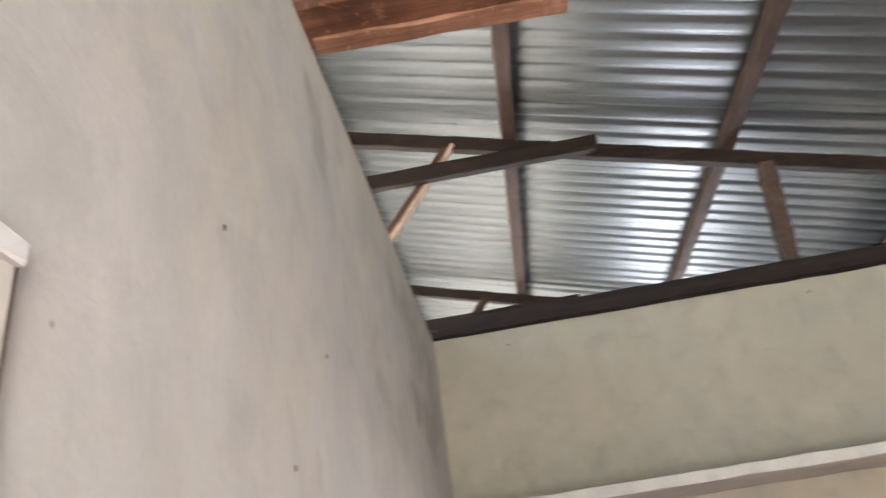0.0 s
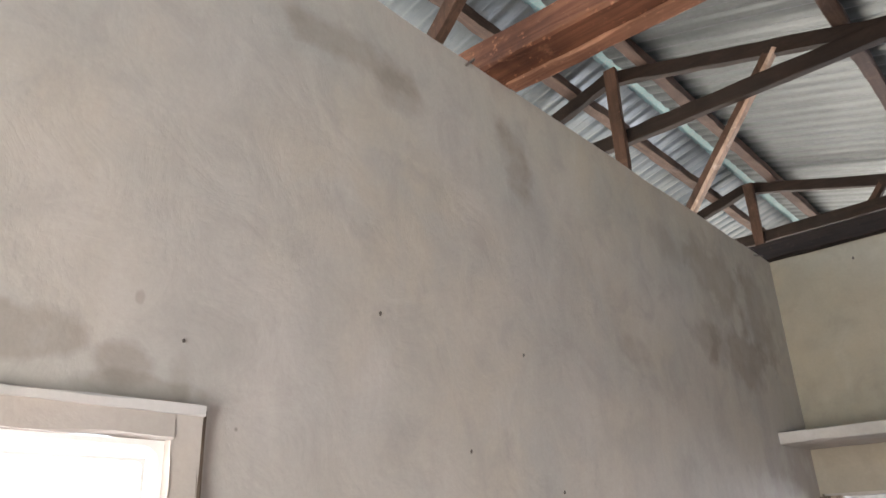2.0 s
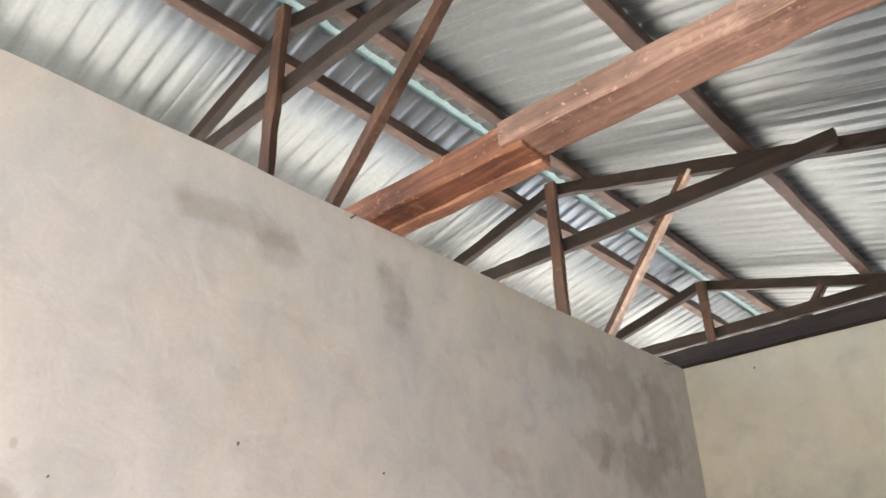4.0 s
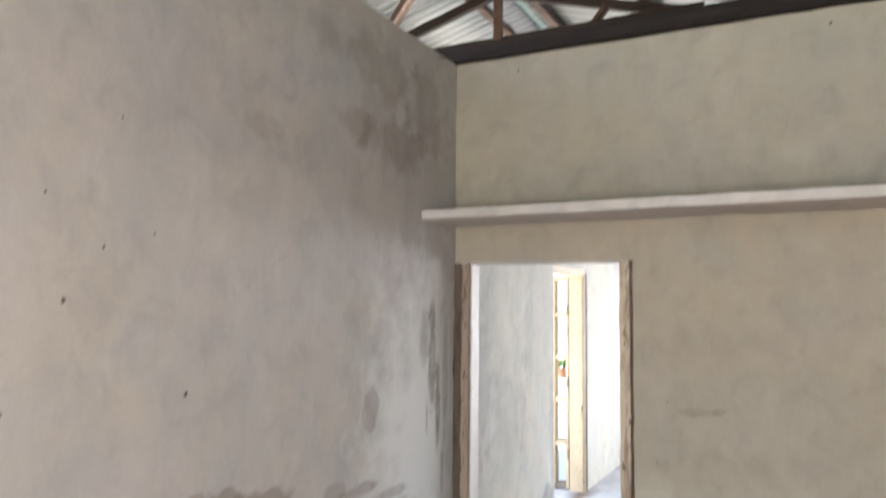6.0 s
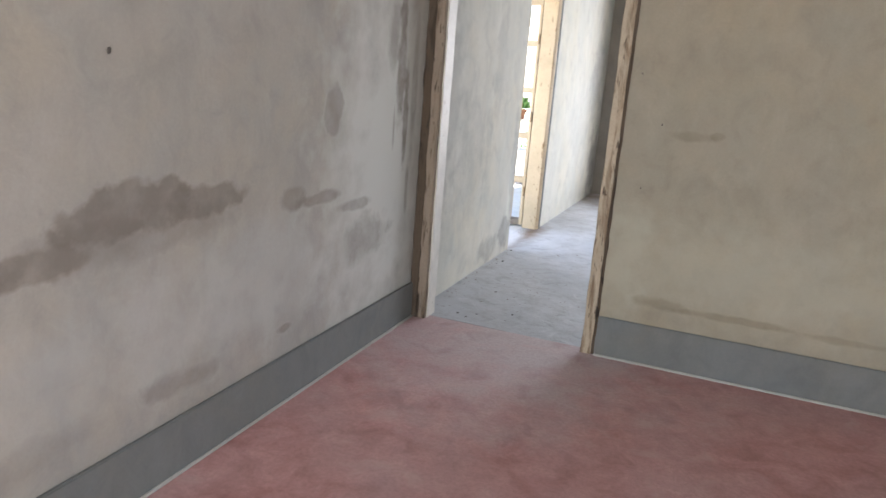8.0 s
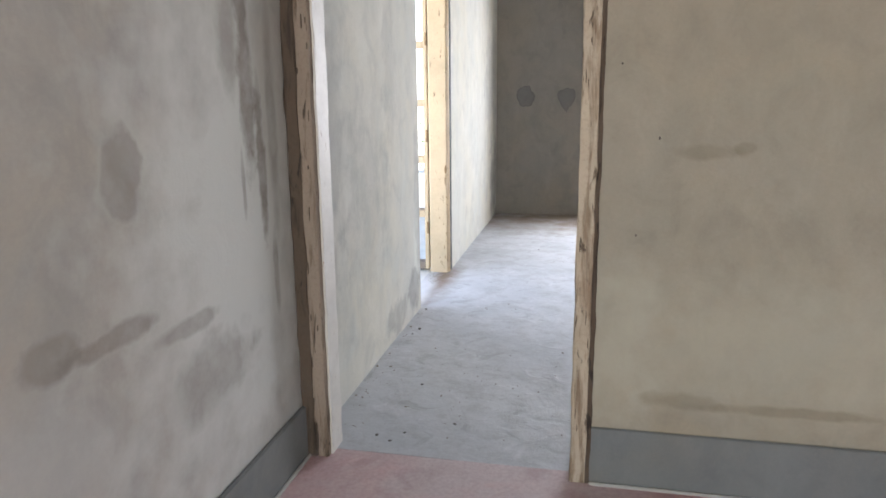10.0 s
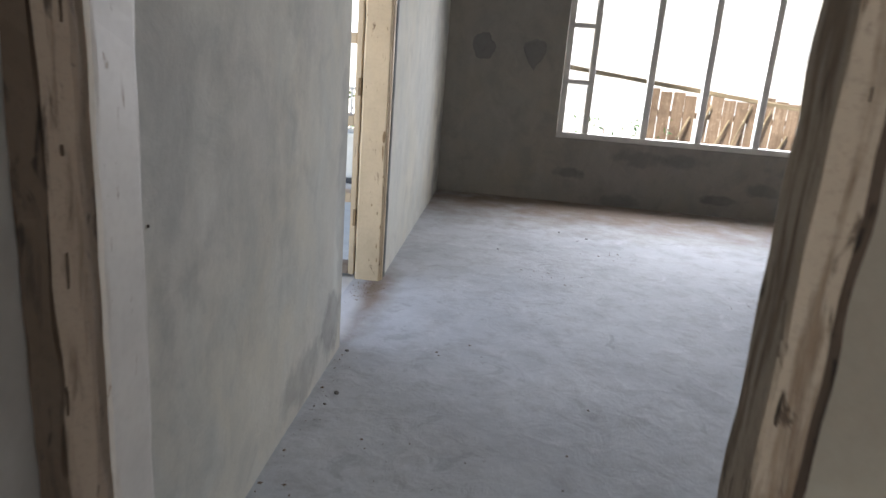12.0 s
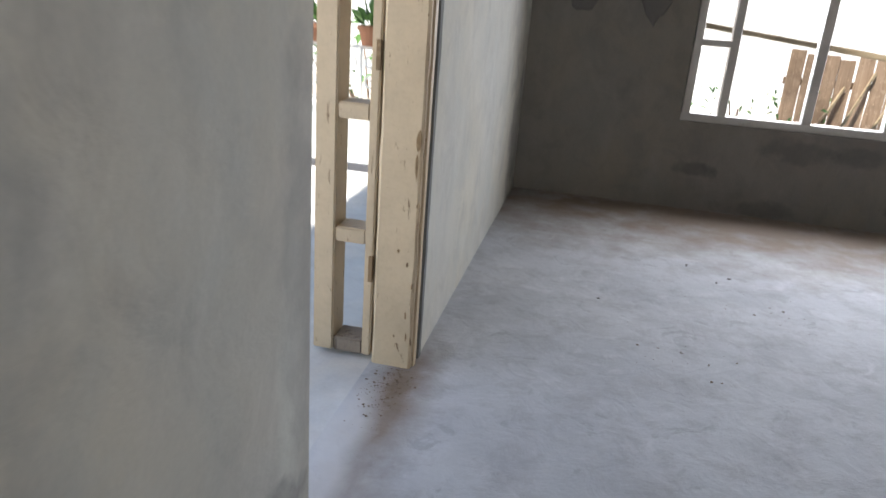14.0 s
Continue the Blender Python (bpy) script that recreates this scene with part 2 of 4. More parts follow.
BASE = (0.352, 0.334, 0.312)
M_WALL_LEFT = plaster("plaster_left", BASE, [
    ("YZ", (-2.14, 0.975), (0.25, 0.082), 0.80, 0.22),
    ("YZ", (-1.80, 0.965), (0.20, 0.055), 0.75, 0.25),
    ("YZ", (-2.10, 0.89), (0.40, 0.07), 0.42, 0.5),
    ("YZ", (-2.52, 0.875), (0.20, 0.04), 0.70, 0.35),
    ("YZ", (-2.80, 0.855), (0.22, 0.036), 0.68, 0.35),
    ("YZ", (-1.27, 0.895), (0.09, 0.045), 0.55, 0.35),
    ("YZ", (-1.05, 0.865), (0.16, 0.030), 0.60, 0.35),
    ("YZ", (-0.76, 0.79), (0.16, 0.025), 0.50, 0.45),
    ("YZ", (-3.15, 0.825), (0.35, 0.04), 0.7, 0.4),
    ("YZ", (-3.8, 0.79), (0.50, 0.05), 0.7, 0.5),
    ("YZ", (-1.93, 0.335), (0.14, 0.045), 0.45, 0.4),
    ("YZ", (-1.31, 0.335), (0.05, 0.018), 0.6, 0.4),
    ("YZ", (-2.6, 0.33), (0.30, 0.05), 0.3, 0.6),
    ("YZ", (-0.965, 1.235), (0.075, 0.115), 0.5, 0.18),
    ("YZ", (-0.30, 1.46), (0.045, 0.34), 0.85, 0.5),
    ("YZ", (-0.225, 1.20), (0.03, 0.24), 0.85, 0.5),
    ("YZ", (-0.36, 1.15), (0.012, 0.10), 0.6, 0.5),
    ("YZ", (-0.16, 0.80), (0.02, 0.14), 0.5, 0.5),
    ("YZ", (-0.40, 1.60), (0.06, 0.16), 0.5, 0.5),
    ("YZ", (-0.13, 1.30), (0.03, 0.40), 0.45, 0.6),
    ("YZ", (-0.60, 0.60), (0.22, 0.10), 0.5, 0.5),
    ("YZ", (-2.48, 3.07), (0.10, 0.10), 0.62, 0.6),
    ("YZ", (-3.20, 3.13), (0.19, 0.05), 0.5, 0.75),
    ("YZ", (-3.03, 3.07), (0.09, 0.05), 0.45, 0.7),
    ("YZ", (-0.88, 3.02), (0.26, 0.17), 0.45, 0.6),
    ("YZ", (-0.42, 2.95), (0.22, 0.22), 0.50, 0.6),
    ("YZ", (-0.72, 2.66), (0.30, 0.13), 0.58, 0.45),
    ("YZ", (-1.15, 2.70), (0.14, 0.08), 0.45, 0.5),
    ("YZ", (-1.83, 2.52), (0.12, 0.05), 0.32, 0.6),
    ("YZ", (-1.38, 3.08), (0.18, 0.07), 0.30, 0.7),
    ("YZ", (-3.90, 2.235), (0.11, 0.055), 0.55, 0.25),
    ("YZ", (-3.70, 2.205), (0.055, 0.038), 0.5, 0.35),
    ("YZ", (-3.66, 2.165), (0.12, 0.028), 0.5, 0.3),
    ("YZ", (-3.60, 2.19), (0.03, 0.06), 0.5, 0.5),
    ("YZ", (-3.69, 2.325), (0.008, 0.012), 0.45, 0.4),
# the last pale entry paints the doorway's glow onto the plaster beside it
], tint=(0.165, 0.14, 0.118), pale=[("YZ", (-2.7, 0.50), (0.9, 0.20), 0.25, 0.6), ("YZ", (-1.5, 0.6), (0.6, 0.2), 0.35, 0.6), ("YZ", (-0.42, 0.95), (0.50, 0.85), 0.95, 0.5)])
M_WALL_ROOM2 = plaster("plaster_pale", (0.52, 0.51, 0.46), [
    ("YZ", (1.80, 0.16), (0.16, 0.13), 0.62, 0.3),
    ("YZ", (1.45, 0.12), (0.22, 0.09), 0.50, 0.4),
    ("YZ", (1.90, 0.70), (0.07, 0.5), 0.35, 0.5),
    ("YZ", (0.9, 0.9), (0.3, 0.4), 0.25, 0.7),
    ("YZ", (0.45, 1.3), (0.14, 0.5), 0.28, 0.7),
    ("YZ", (1.35, 1.5), (0.10, 0.4), 0.25, 0.7),
    ("YZ", (5.3, 0.35), (0.25, 0.4), 0.6, 0.5),
    ("YZ", (5.0, 1.4), (0.35, 0.5), 0.3, 0.6),
], tint=(0.19, 0.18, 0.175), pale=[("YZ", (1.86, 0.42), (0.05, 0.3), 0.4, 0.5)])
M_WALL_MID = plaster("plaster_middle", (0.297, 0.266, 0.213), [
    ("XZ", (1.47, 1.225), (0.12, 0.022), 0.45, 0.5),
    ("XZ", (1.57, 1.238), (0.04, 0.02), 0.45, 0.4),
    ("XZ", (1.43, 0.345), (0.11, 0.03), 0.50, 0.45),
    ("XZ", (1.80, 0.335), (0.30, 0.018), 0.55, 0.5),
    ("XZ", (2.40, 0.33), (0.35, 0.015), 0.4, 0.6),
    ("XZ", (1.75, 2.45), (1.8, 0.12), 0.3, 0.9),
], tint=(0.17, 0.145, 0.10), pale=[("XZ", (1.9, 0.55), (1.2, 0.22), 0.40, 0.6), ("XZ", (1.2, 0.5), (0.10, 0.3), 0.3, 0.6)])
# base held darker than the side wall's, carrying the backlit shade
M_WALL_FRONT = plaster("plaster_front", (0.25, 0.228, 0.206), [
    ("XZ", (1.14, 0.26), (0.11, 0.05), 0.75, 0.35),
    ("XZ", (1.70, 0.44), (0.22, 0.06), 0.55, 0.5),
    ("XZ", (2.10, 0.45), (0.16, 0.05), 0.55, 0.5),
    ("XZ", (2.45, 0.14), (0.15, 0.045), 0.8, 0.3),
    ("XZ", (2.80, 0.25), (0.14, 0.05), 0.6, 0.4),
    ("XZ", (3.2, 0.42), (0.25, 0.05), 0.5, 0.5),
    ("XZ", (1.55, 0.05), (0.20, 0.05), 0.5, 0.5),
])
M_WALL = plaster("plaster_plain", BASE)
M_VERANDAH = plaster("pale_cement", (0.60, 0.60, 0.595))
M_PALE_EDGE = plaster("pale_edge", (0.46, 0.45, 0.435))
M_TRIM = plaster("plaster_trim", (0.375, 0.345, 0.315))
M_SKIRT = plaster("cement_skirting", (0.165, 0.174, 0.172))
M_SHELF = plaster("concrete_shelf", (0.40, 0.38, 0.345))
M_WHITEWALL = plaster("whitewash", (0.86, 0.855, 0.84))
M_DARKBAND = plaster("dark_cement", (0.10, 0.10, 0.11))
M_BEAM_RED = wood("rust_brown_beam", (0.27, 0.165, 0.12), (0.11, 0.062, 0.043))
M_BEAM_ORANGE = wood("rust_red_beam", (0.25, 0.112, 0.060), (0.075, 0.028, 0.016))
M_BEAM_EDGE = wood("chipped_beam_edge", (0.40, 0.215, 0.135), (0.19, 0.085, 0.05))
M_BEAM_DARK = wood("dark_beam", (0.024, 0.014, 0.011), (0.007, 0.0045, 0.004))
M_RAFTER = wood("dark_rafter", (0.028, 0.016, 0.011), (0.009, 0.0055, 0.004))
M_PURLIN = wood("purlin_wood", (0.095, 0.060, 0.046), (0.040, 0.024, 0.019), (0, 1, 0))
M_POST = wood("post_wood", (0.095, 0.050, 0.032), (0.036, 0.019, 0.012), (0, 0, 1))
M_BRACE = wood("pale_brace", (0.42, 0.31, 0.24), (0.24, 0.16, 0.12), (0, 0, 1))
M_CREAM = worn_paint("cream_paint", (0.55, 0.43, 0.285), (0.19, 0.12, 0.065), 0.63)
M_JAMB = peeled_jamb("peeled_cream", (0.45, 0.38, 0.29), (0.31, 0.235, 0.16), (0.165, 0.115, 0.075), 0.62)
M_PAINT_PALE = worn_paint("pale_flaking_paint", (0.58, 0.555, 0.505), (0.34, 0.28, 0.22), 0.64)
M_JAMB_MIXED = peeled_jamb("half_peeled", (0.27, 0.215, 0.165), (0.17, 0.122, 0.082), (0.085, 0.057, 0.038), 0.38)
M_JAMB_BROWN = peeled_jamb("peeled_brown", (0.085, 0.060, 0.040), (0.060, 0.041, 0.027), (0.028, 0.019, 0.013), 0.30)
M_BARE = wood("bare_brown_wood", (0.34, 0.235, 0.13), (0.22, 0.14, 0.075), (0, 0, 1))
M_WHITE = worn_paint("white_paint", (0.80, 0.80, 0.78), (0.4, 0.38, 0.35), 0.75)
M_WINPAINT = worn_paint("window_paint", (0.66, 0.62, 0.56), (0.20, 0.15, 0.11), 0.68)


def floor_material():
    """Red oxide floor, with grey cement dust trodden in at the doorway; grey cement beyond it."""
    m, nodes, links, b = material("floor_red", 0.7)
    pos = position(nodes)
    big = noise_node(nodes, links, pos, 1.6, 4, 0.55)
    mid = noise_node(nodes, links, pos, 7, 6, 0.65, 0.7)
    fine = noise_node(nodes, links, pos, 55, 4, 0.7)
    red = mix(nodes, links, ramp(nodes, links, mid, 0.35, 0.7), (0.41, 0.19, 0.175), (0.60, 0.335, 0.315))
    red = mix(nodes, links, ramp(nodes, links, big, 0.42, 0.7, 0, 0.55), red, (0.53, 0.36, 0.345))
    wob = ramp(nodes, links, noise_node(nodes, links, pos, 4, 5, 0.6), 0.25, 0.75, -0.5, 0.5)
    dust = blot(nodes, links, pos, wob, "XY", (0.68, -0.05), (0.62, 0.75), 0.7)
    col = mix(nodes, links, calc(nodes, links, "MULTIPLY", dust, 0.75), red, (0.52, 0.48, 0.48))
    col = mix(nodes, links, ramp(nodes, links, fine, 0.4, 0.75, 0, 0.3), col, (0.17, 0.085, 0.08))
    scuff = noise_node(nodes, links, pos, 6, 3, 0.55, 0.5)
    col = mix(nodes, links, ramp(nodes, links, scuff, 0.54, 0.70, 0, 0.28), col, (0.24, 0.12, 0.112))
    col = mix(nodes, links, ramp(nodes, links, scuff, 0.42, 0.30, 0, 0.35), col, (0.55, 0.38, 0.36))
    links.new(col, b.inputs["Base Color"])
    links.new(ramp(nodes, links, mid, 0.3, 0.7, 0.55, 0.85), b.inputs["Roughness"])
    bump(nodes, links, b, calc(nodes, links, "ADD", mid, calc(nodes, links, "MULTIPLY", fine, 0.2)), 0.25, 0.008)
    return m


def cement_floor():
    m, nodes, links, b = material("floor_cement", 0.8)
    pos = position(nodes)
    big = noise_node(nodes, links, pos, 1.2, 5, 0.6)
    mid = noise_node(nodes, links, pos, 6, 7, 0.7, 0.15)
    fine = noise_node(nodes, links, pos, 60, 4, 0.7)
    col = mix(nodes, links, ramp(nodes, links, big, 0.35, 0.68), (0.415, 0.43, 0.45), (0.525, 0.54, 0.555))
    col = mix(nodes, links, ramp(nodes, links, mid, 0.47, 0.72, 0, 0.6), col, (0.28, 0.262, 0.26))
    col = mix(nodes, links, ramp(nodes, links, fine, 0.35, 0.8, 0, 0.15), col, (0.26, 0.26, 0.265))
    wob = ramp(nodes, links, noise_node(nodes, links, pos, 4, 6, 0.6), 0.25, 0.75, -0.6, 0.6)
    flakes = noise_node(nodes, links, pos, 7, 5, 0.6, 0.9)
    col = mix(nodes, links, ramp(nodes, links, flakes, 0.58, 0.70, 0, 0.5), col, (0.58, 0.585, 0.60))
    col = mix(nodes, links, ramp(nodes, links, flakes, 0.40, 0.33, 0, 0.45), col, (0.27, 0.27, 0.275))
    patchy = noise_node(nodes, links, pos, 2.3, 5, 0.6, 0.5)
    col = mix(nodes, links, ramp(nodes, links, patchy, 0.50, 0.70, 0, 0.5), col, (0.33, 0.335, 0.35))
    # brown dust along the front wall, deepened to hold the sill's shade
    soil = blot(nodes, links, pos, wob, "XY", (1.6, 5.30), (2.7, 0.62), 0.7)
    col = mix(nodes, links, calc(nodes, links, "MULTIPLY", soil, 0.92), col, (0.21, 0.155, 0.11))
    soil2 = blot(nodes, links, pos, wob, "XY", (0.0, 2.58), (0.085, 0.42), 0.7)
    col = mix(nodes, links, calc(nodes, links, "MULTIPLY", soil2, 0.85), col, (0.20, 0.145, 0.10))
    heap = blot(nodes, links, pos, wob, "XY", (-0.02, 2.73), (0.06, 0.13), 0.6)
    col = mix(nodes, links, calc(nodes, links, "MULTIPLY", heap, 0.9), col, (0.17, 0.12, 0.08))
    # paler strip along the floor in the verandah doorway
    worn = blot(nodes, links, pos, wob, "XY", (-0.10, 2.30), (0.075, 0.40), 0.5)
    col = mix(nodes, links, calc(nodes, links, "MULTIPLY", worn, 0.7), col, (0.58, 0.58, 0.58))
    links.new(col, b.inputs["Base Color"])
    bump(nodes, links, b, calc(nodes, links, "ADD", calc(nodes, links, "ADD", mid, flakes), calc(nodes, links, "MULTIPLY", fine, 0.06)), 0.4, 0.014)
    return m


def sheet_metal():
    m, nodes, links, b = material("galvanised_sheet", 0.42, 0.8)
    pos = position(nodes)
    mp = nodes.new("ShaderNodeMapping")
    mp.inputs["Scale"].default_value = (1.2, 16, 1.2)
    links.new(pos, mp.inputs["Vector"])
    streak = noise_node(nodes, links, mp.outputs[0], 1.5, 5, 0.6)
    spangle = noise_node(nodes, links, pos, 30, 4, 0.7)
    col = mix(nodes, links, ramp(nodes, links, streak, 0.30, 0.75), (0.125, 0.137, 0.141), (0.165, 0.175, 0.178))
    col = mix(nodes, links, ramp(nodes, links, spangle, 0.5, 0.8, 0, 0.4), col, (0.09, 0.098, 0.104))
    info = nodes.new("ShaderNodeObjectInfo")
    col = mix(nodes, links, ramp(nodes, links, info.outputs["Random"], 0, 1, 0, 0.3), col, (0.12, 0.127, 0.13))
    links.new(col, b.inputs["Base Color"])
    links.new(ramp(nodes, links, spangle, 0.3, 0.7, 0.37, 0.50), b.inputs["Roughness"])
    return m


def ground_material():
    m, nodes, links, b = material("dry_ground", 0.95)
    pos = position(nodes)
    big = noise_node(nodes, links, pos, 0.4, 5, 0.6)
    fine = noise_node(nodes, links, pos, 9, 6, 0.7)
    col = mix(nodes, links, ramp(nodes, links, big, 0.35, 0.65), (0.40, 0.35, 0.28), (0.52, 0.47, 0.40))
    col = mix(nodes, links, ramp(nodes, links, fine, 0.45, 0.75, 0, 0.6), col, (0.30, 0.26, 0.20))
    links.new(col, b.inputs["Base Color"])
    bump(nodes, links, b, fine, 0.5, 0.03)
    return m


M_FLOOR, M_CEMENT, M_SHEET, M_GROUND = floor_material(), cement_floor(), sheet_metal(), ground_material()
M_CAP = worn_paint("teal_metal", (0.13, 0.21, 0.215), (0.20, 0.21, 0.21), 0.54)


# ---- helpers for building ----
def finish(name, bm, mat, parent=None, label=""):
    me = bpy.data.meshes.new(name)
    bmesh.ops.recalc_face_normals(bm, faces=bm.faces)
    bm.to_mesh(me)
    bm.free()
    if mat:
        me.materials.append(mat)
    ob = new(name, me)
    if parent:
        ob.parent = parent
    if label:
        ob["label"] = label
    return ob


def part(name, bm, mat, parent, label=""):
    return finish(name, bm, mat, parent, label)


def box(bm, lo, hi, bevel=0.0):
    r = bmesh.ops.create_cube(bm, size=1.0)
    for v in r["verts"]:
        v.co = Vector([lo[i] + (hi[i] - lo[i]) * (v.co[i] + 0.5) for i in range(3)])
    if bevel:
        edges = list({e for v in r["verts"] for e in v.link_edges})
        bmesh.ops.bevel(bm, geom=edges, offset=bevel, segments=2, affect="EDGES")


def block(name, lo, hi, mat, parent=None, bevel=0.004, label=""):
    bm = bmesh.new()
    box(bm, lo, hi, bevel)
    return finish(name, bm, mat, parent, label)


def rough_bar(name, p0, p1, w, h, mat, parent=None, rough=0.006, step=0.12, up=(0, 0, 1), label=""):
    """A sawn bar from p0 to p1 with uneven, worn edges. w across, h along 'up'."""
    p0, p1, up = Vector(p0), Vector(p1), Vector(up)
    way = (p1 - p0).normalized()
    side = way.cross(up).normalized()
    up = side.cross(way).normalized()
    n = max(2, int((p1 - p0).length / step))
    c = 0.12
    ring = [(-1 + c, -1), (1 - c, -1), (1, -1 + c), (1, 1 - c), (1 - c, 1), (-1 + c, 1), (-1, 1 - c), (-1, -1 + c)]
    bm = bmesh.new()
    rows = []
    for i in range(n + 1):
        o = p0.lerp(p1, i / n)
        row = []
        for k, (a, b) in enumerate(ring):
            q = o + side * (a * w / 2) + up * (b * h / 2)
            q += (side * noise.noise(q * 9 + Vector((k, 0, 7))) + up * noise.noise(q * 9 + Vector((0, k, 3)))) * rough
            row.append(bm.verts.new(q))
        rows.append(row)
    for a, b in zip(rows, rows[1:]):
        for k in range(8):
            bm.faces.new((a[k], a[(k + 1) % 8], b[(k + 1) % 8], b[k]))
    bm.faces.new(rows[0])
    bm.faces.new(rows[-1])
    return finish(name, bm, mat, parent, label)


def wall(name, axis, a, b, span, top, openings, mat, label, wave=0.004):
    """An upright wall from a to b in its thickness (axis 'X' or 'Y'), along span, with openings (s0, s1, z0, z1)."""
    cell = 0.3
    ss = sorted({span[0], span[1], *[o[0] for o in openings], *[o[1] for o in openings]})
    zz = sorted({0.0, top, *[o[2] for o in openings], *[o[3] for o in openings]})

    def fill(v):
        out = []
        for p, q in zip(v, v[1:]):
            n = max(1, round((q - p) / cell))
            out += [p + (q - p) * i / n for i in range(n)]
        return out + [v[-1]]
    ss, zz = fill(ss), fill(zz)
    hole = lambda s, z: any(o[0] < s < o[1] and o[2] < z < o[3] for o in openings)
    bm = bmesh.new()
    made = {}

    def vert(i, j, d):
        if (i, j, d) not in made:
            s, z = ss[i], zz[j]
            t = (a, b)[d] + noise.noise(Vector((s * 1.1, z * 1.3, a + d))) * wave
            z += noise.noise(Vector((s * 2.3, a, 5))) * 0.010 if j == len(zz) - 1 else 0
            made[i, j, d] = bm.verts.new((t, s, z) if axis == "X" else (s, t, z))
        return made[i, j, d]
    solid = lambda i, j: 0 <= i < len(ss) - 1 and 0 <= j < len(zz) - 1 and not hole((ss[i] + ss[i + 1]) / 2, (zz[j] + zz[j + 1]) / 2)
    for i in range(len(ss) - 1):
        for j in range(len(zz) - 1):
            if not solid(i, j):
                continue
            for d in (0, 1):
                bm.faces.new([vert(i, j, d), vert(i + 1, j, d), vert(i + 1, j + 1, d), vert(i, j + 1, d)])
            for (di, dj), (p, q) in (((-1, 0), ((i, j), (i, j + 1))), ((1, 0), ((i + 1, j), (i + 1, j + 1))),
                                     ((0, -1), ((i, j), (i + 1, j))), ((0, 1), ((i, j + 1), (i + 1, j + 1)))):
                if not solid(i + di, j + dj):
                    bm.faces.new([vert(*p, 0), vert(*q, 0), vert(*q, 1), vert(*p, 1)])
    ob = finish(name, bm, mat)
    for f in ob.data.polygons:
        f.use_smooth = False
    return tagged(ob, label, "wall", kind="structure")


def empty(name, place=(0, 0, 0)):
    ob = new(name)
    ob.location = place
    return ob


# ---- large structure ----
TOP = 3.345
W2 = (1.0, 3.40, 0.56, 2.36)
W1 = (-4.95, -3.61, 1.0, 2.08)
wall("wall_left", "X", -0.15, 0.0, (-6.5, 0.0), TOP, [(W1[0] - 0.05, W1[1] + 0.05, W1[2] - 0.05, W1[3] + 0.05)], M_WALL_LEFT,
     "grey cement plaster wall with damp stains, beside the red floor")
wall("wall_verandah", "X", -0.15, 0.0, (0.0, 5.5), TOP, [(1.955, 2.975, 0.0, 2.16)], M_WALL_ROOM2,
     "pale grey plaster wall with a doorway to the verandah")
wall("wall_middle", "Y", 0.0, 0.13, (0.0, 3.9), TOP, [(0.015, 1.118, 0.0, 2.062)], M_WALL_MID,
     "bare plaster partition wall with a doorway at its end")
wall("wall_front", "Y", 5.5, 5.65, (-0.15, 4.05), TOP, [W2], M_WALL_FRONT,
     "unpainted plaster wall around a wide grille window, backlit shade in its colour")
# openings in these two walls are added to let the fill in
wall("wall_right", "X", 3.9, 4.05, (-6.5, 5.5), TOP, [(-5.6, -3.6, 0.95, 2.1)], M_WALL, "unseen bare grey plaster wall with an added opening for fill light")
wall("wall_back", "Y", -6.65, -6.5, (-0.15, 4.05), TOP, [(0.80, 2.40, 0.5, 2.1)], M_WALL, "unseen bare grey plaster wall with an added opening for fill light")


def slab(name, lo, hi, mat, label, category="floor", cell=0.5, wave=0.004):
    nx, ny = max(1, round((hi[0] - lo[0]) / cell)), max(1, round((hi[1] - lo[1]) / cell))
    bm = bmesh.new()
    g = [[bm.verts.new((lo[0] + (hi[0] - lo[0]) * i / nx, lo[1] + (hi[1] - lo[1]) * j / ny,
                        hi[2] + noise.noise(Vector((i * 0.7, j * 0.7, hi[2]))) * wave)) for j in range(ny + 1)] for i in range(nx + 1)]
    for i in range(nx):
        for j in range(ny):
            bm.faces.new((g[i][j], g[i + 1][j], g[i + 1][j + 1], g[i][j + 1]))
    r = bmesh.ops.extrude_face_region(bm, geom=bm.faces[:])
    for v in [e for e in r["geom"] if isinstance(e, bmesh.types.BMVert)]:
        v.co.z = lo[2]
    return tagged(finish(name, bm, mat), label, category, kind="structure")


slab("floor", (0.0, -6.5, -0.12), (3.9, 0.06, 0.0), M_FLOOR, "worn red oxide floor with grey cement dust at the doorway")
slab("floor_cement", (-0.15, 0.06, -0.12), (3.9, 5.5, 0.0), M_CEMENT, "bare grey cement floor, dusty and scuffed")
slab("verandah_floor", (-2.3, -6.5, -0.12), (-0.15, 5.5, 0.0), M_VERANDAH, "pale smooth cement verandah floor")
slab("ground", (-400, -400, -1.2), (400, 400, -0.35), M_GROUND, "dry pale earth yard around the house", "ground", 40, 0.0)

# skirting bands
for lo, hi in (((0.002, -6.5, 0.0), (0.020, -0.004, 0.214)), ((1.118, -0.014, 0.0), (3.9, -0.002, 0.226))):
    tagged(block("baseboard", lo, hi, M_SKIRT, bevel=0.004), "blue-grey cement skirting band along the foot of the wall", "skirting", "skirting bands", "structure")

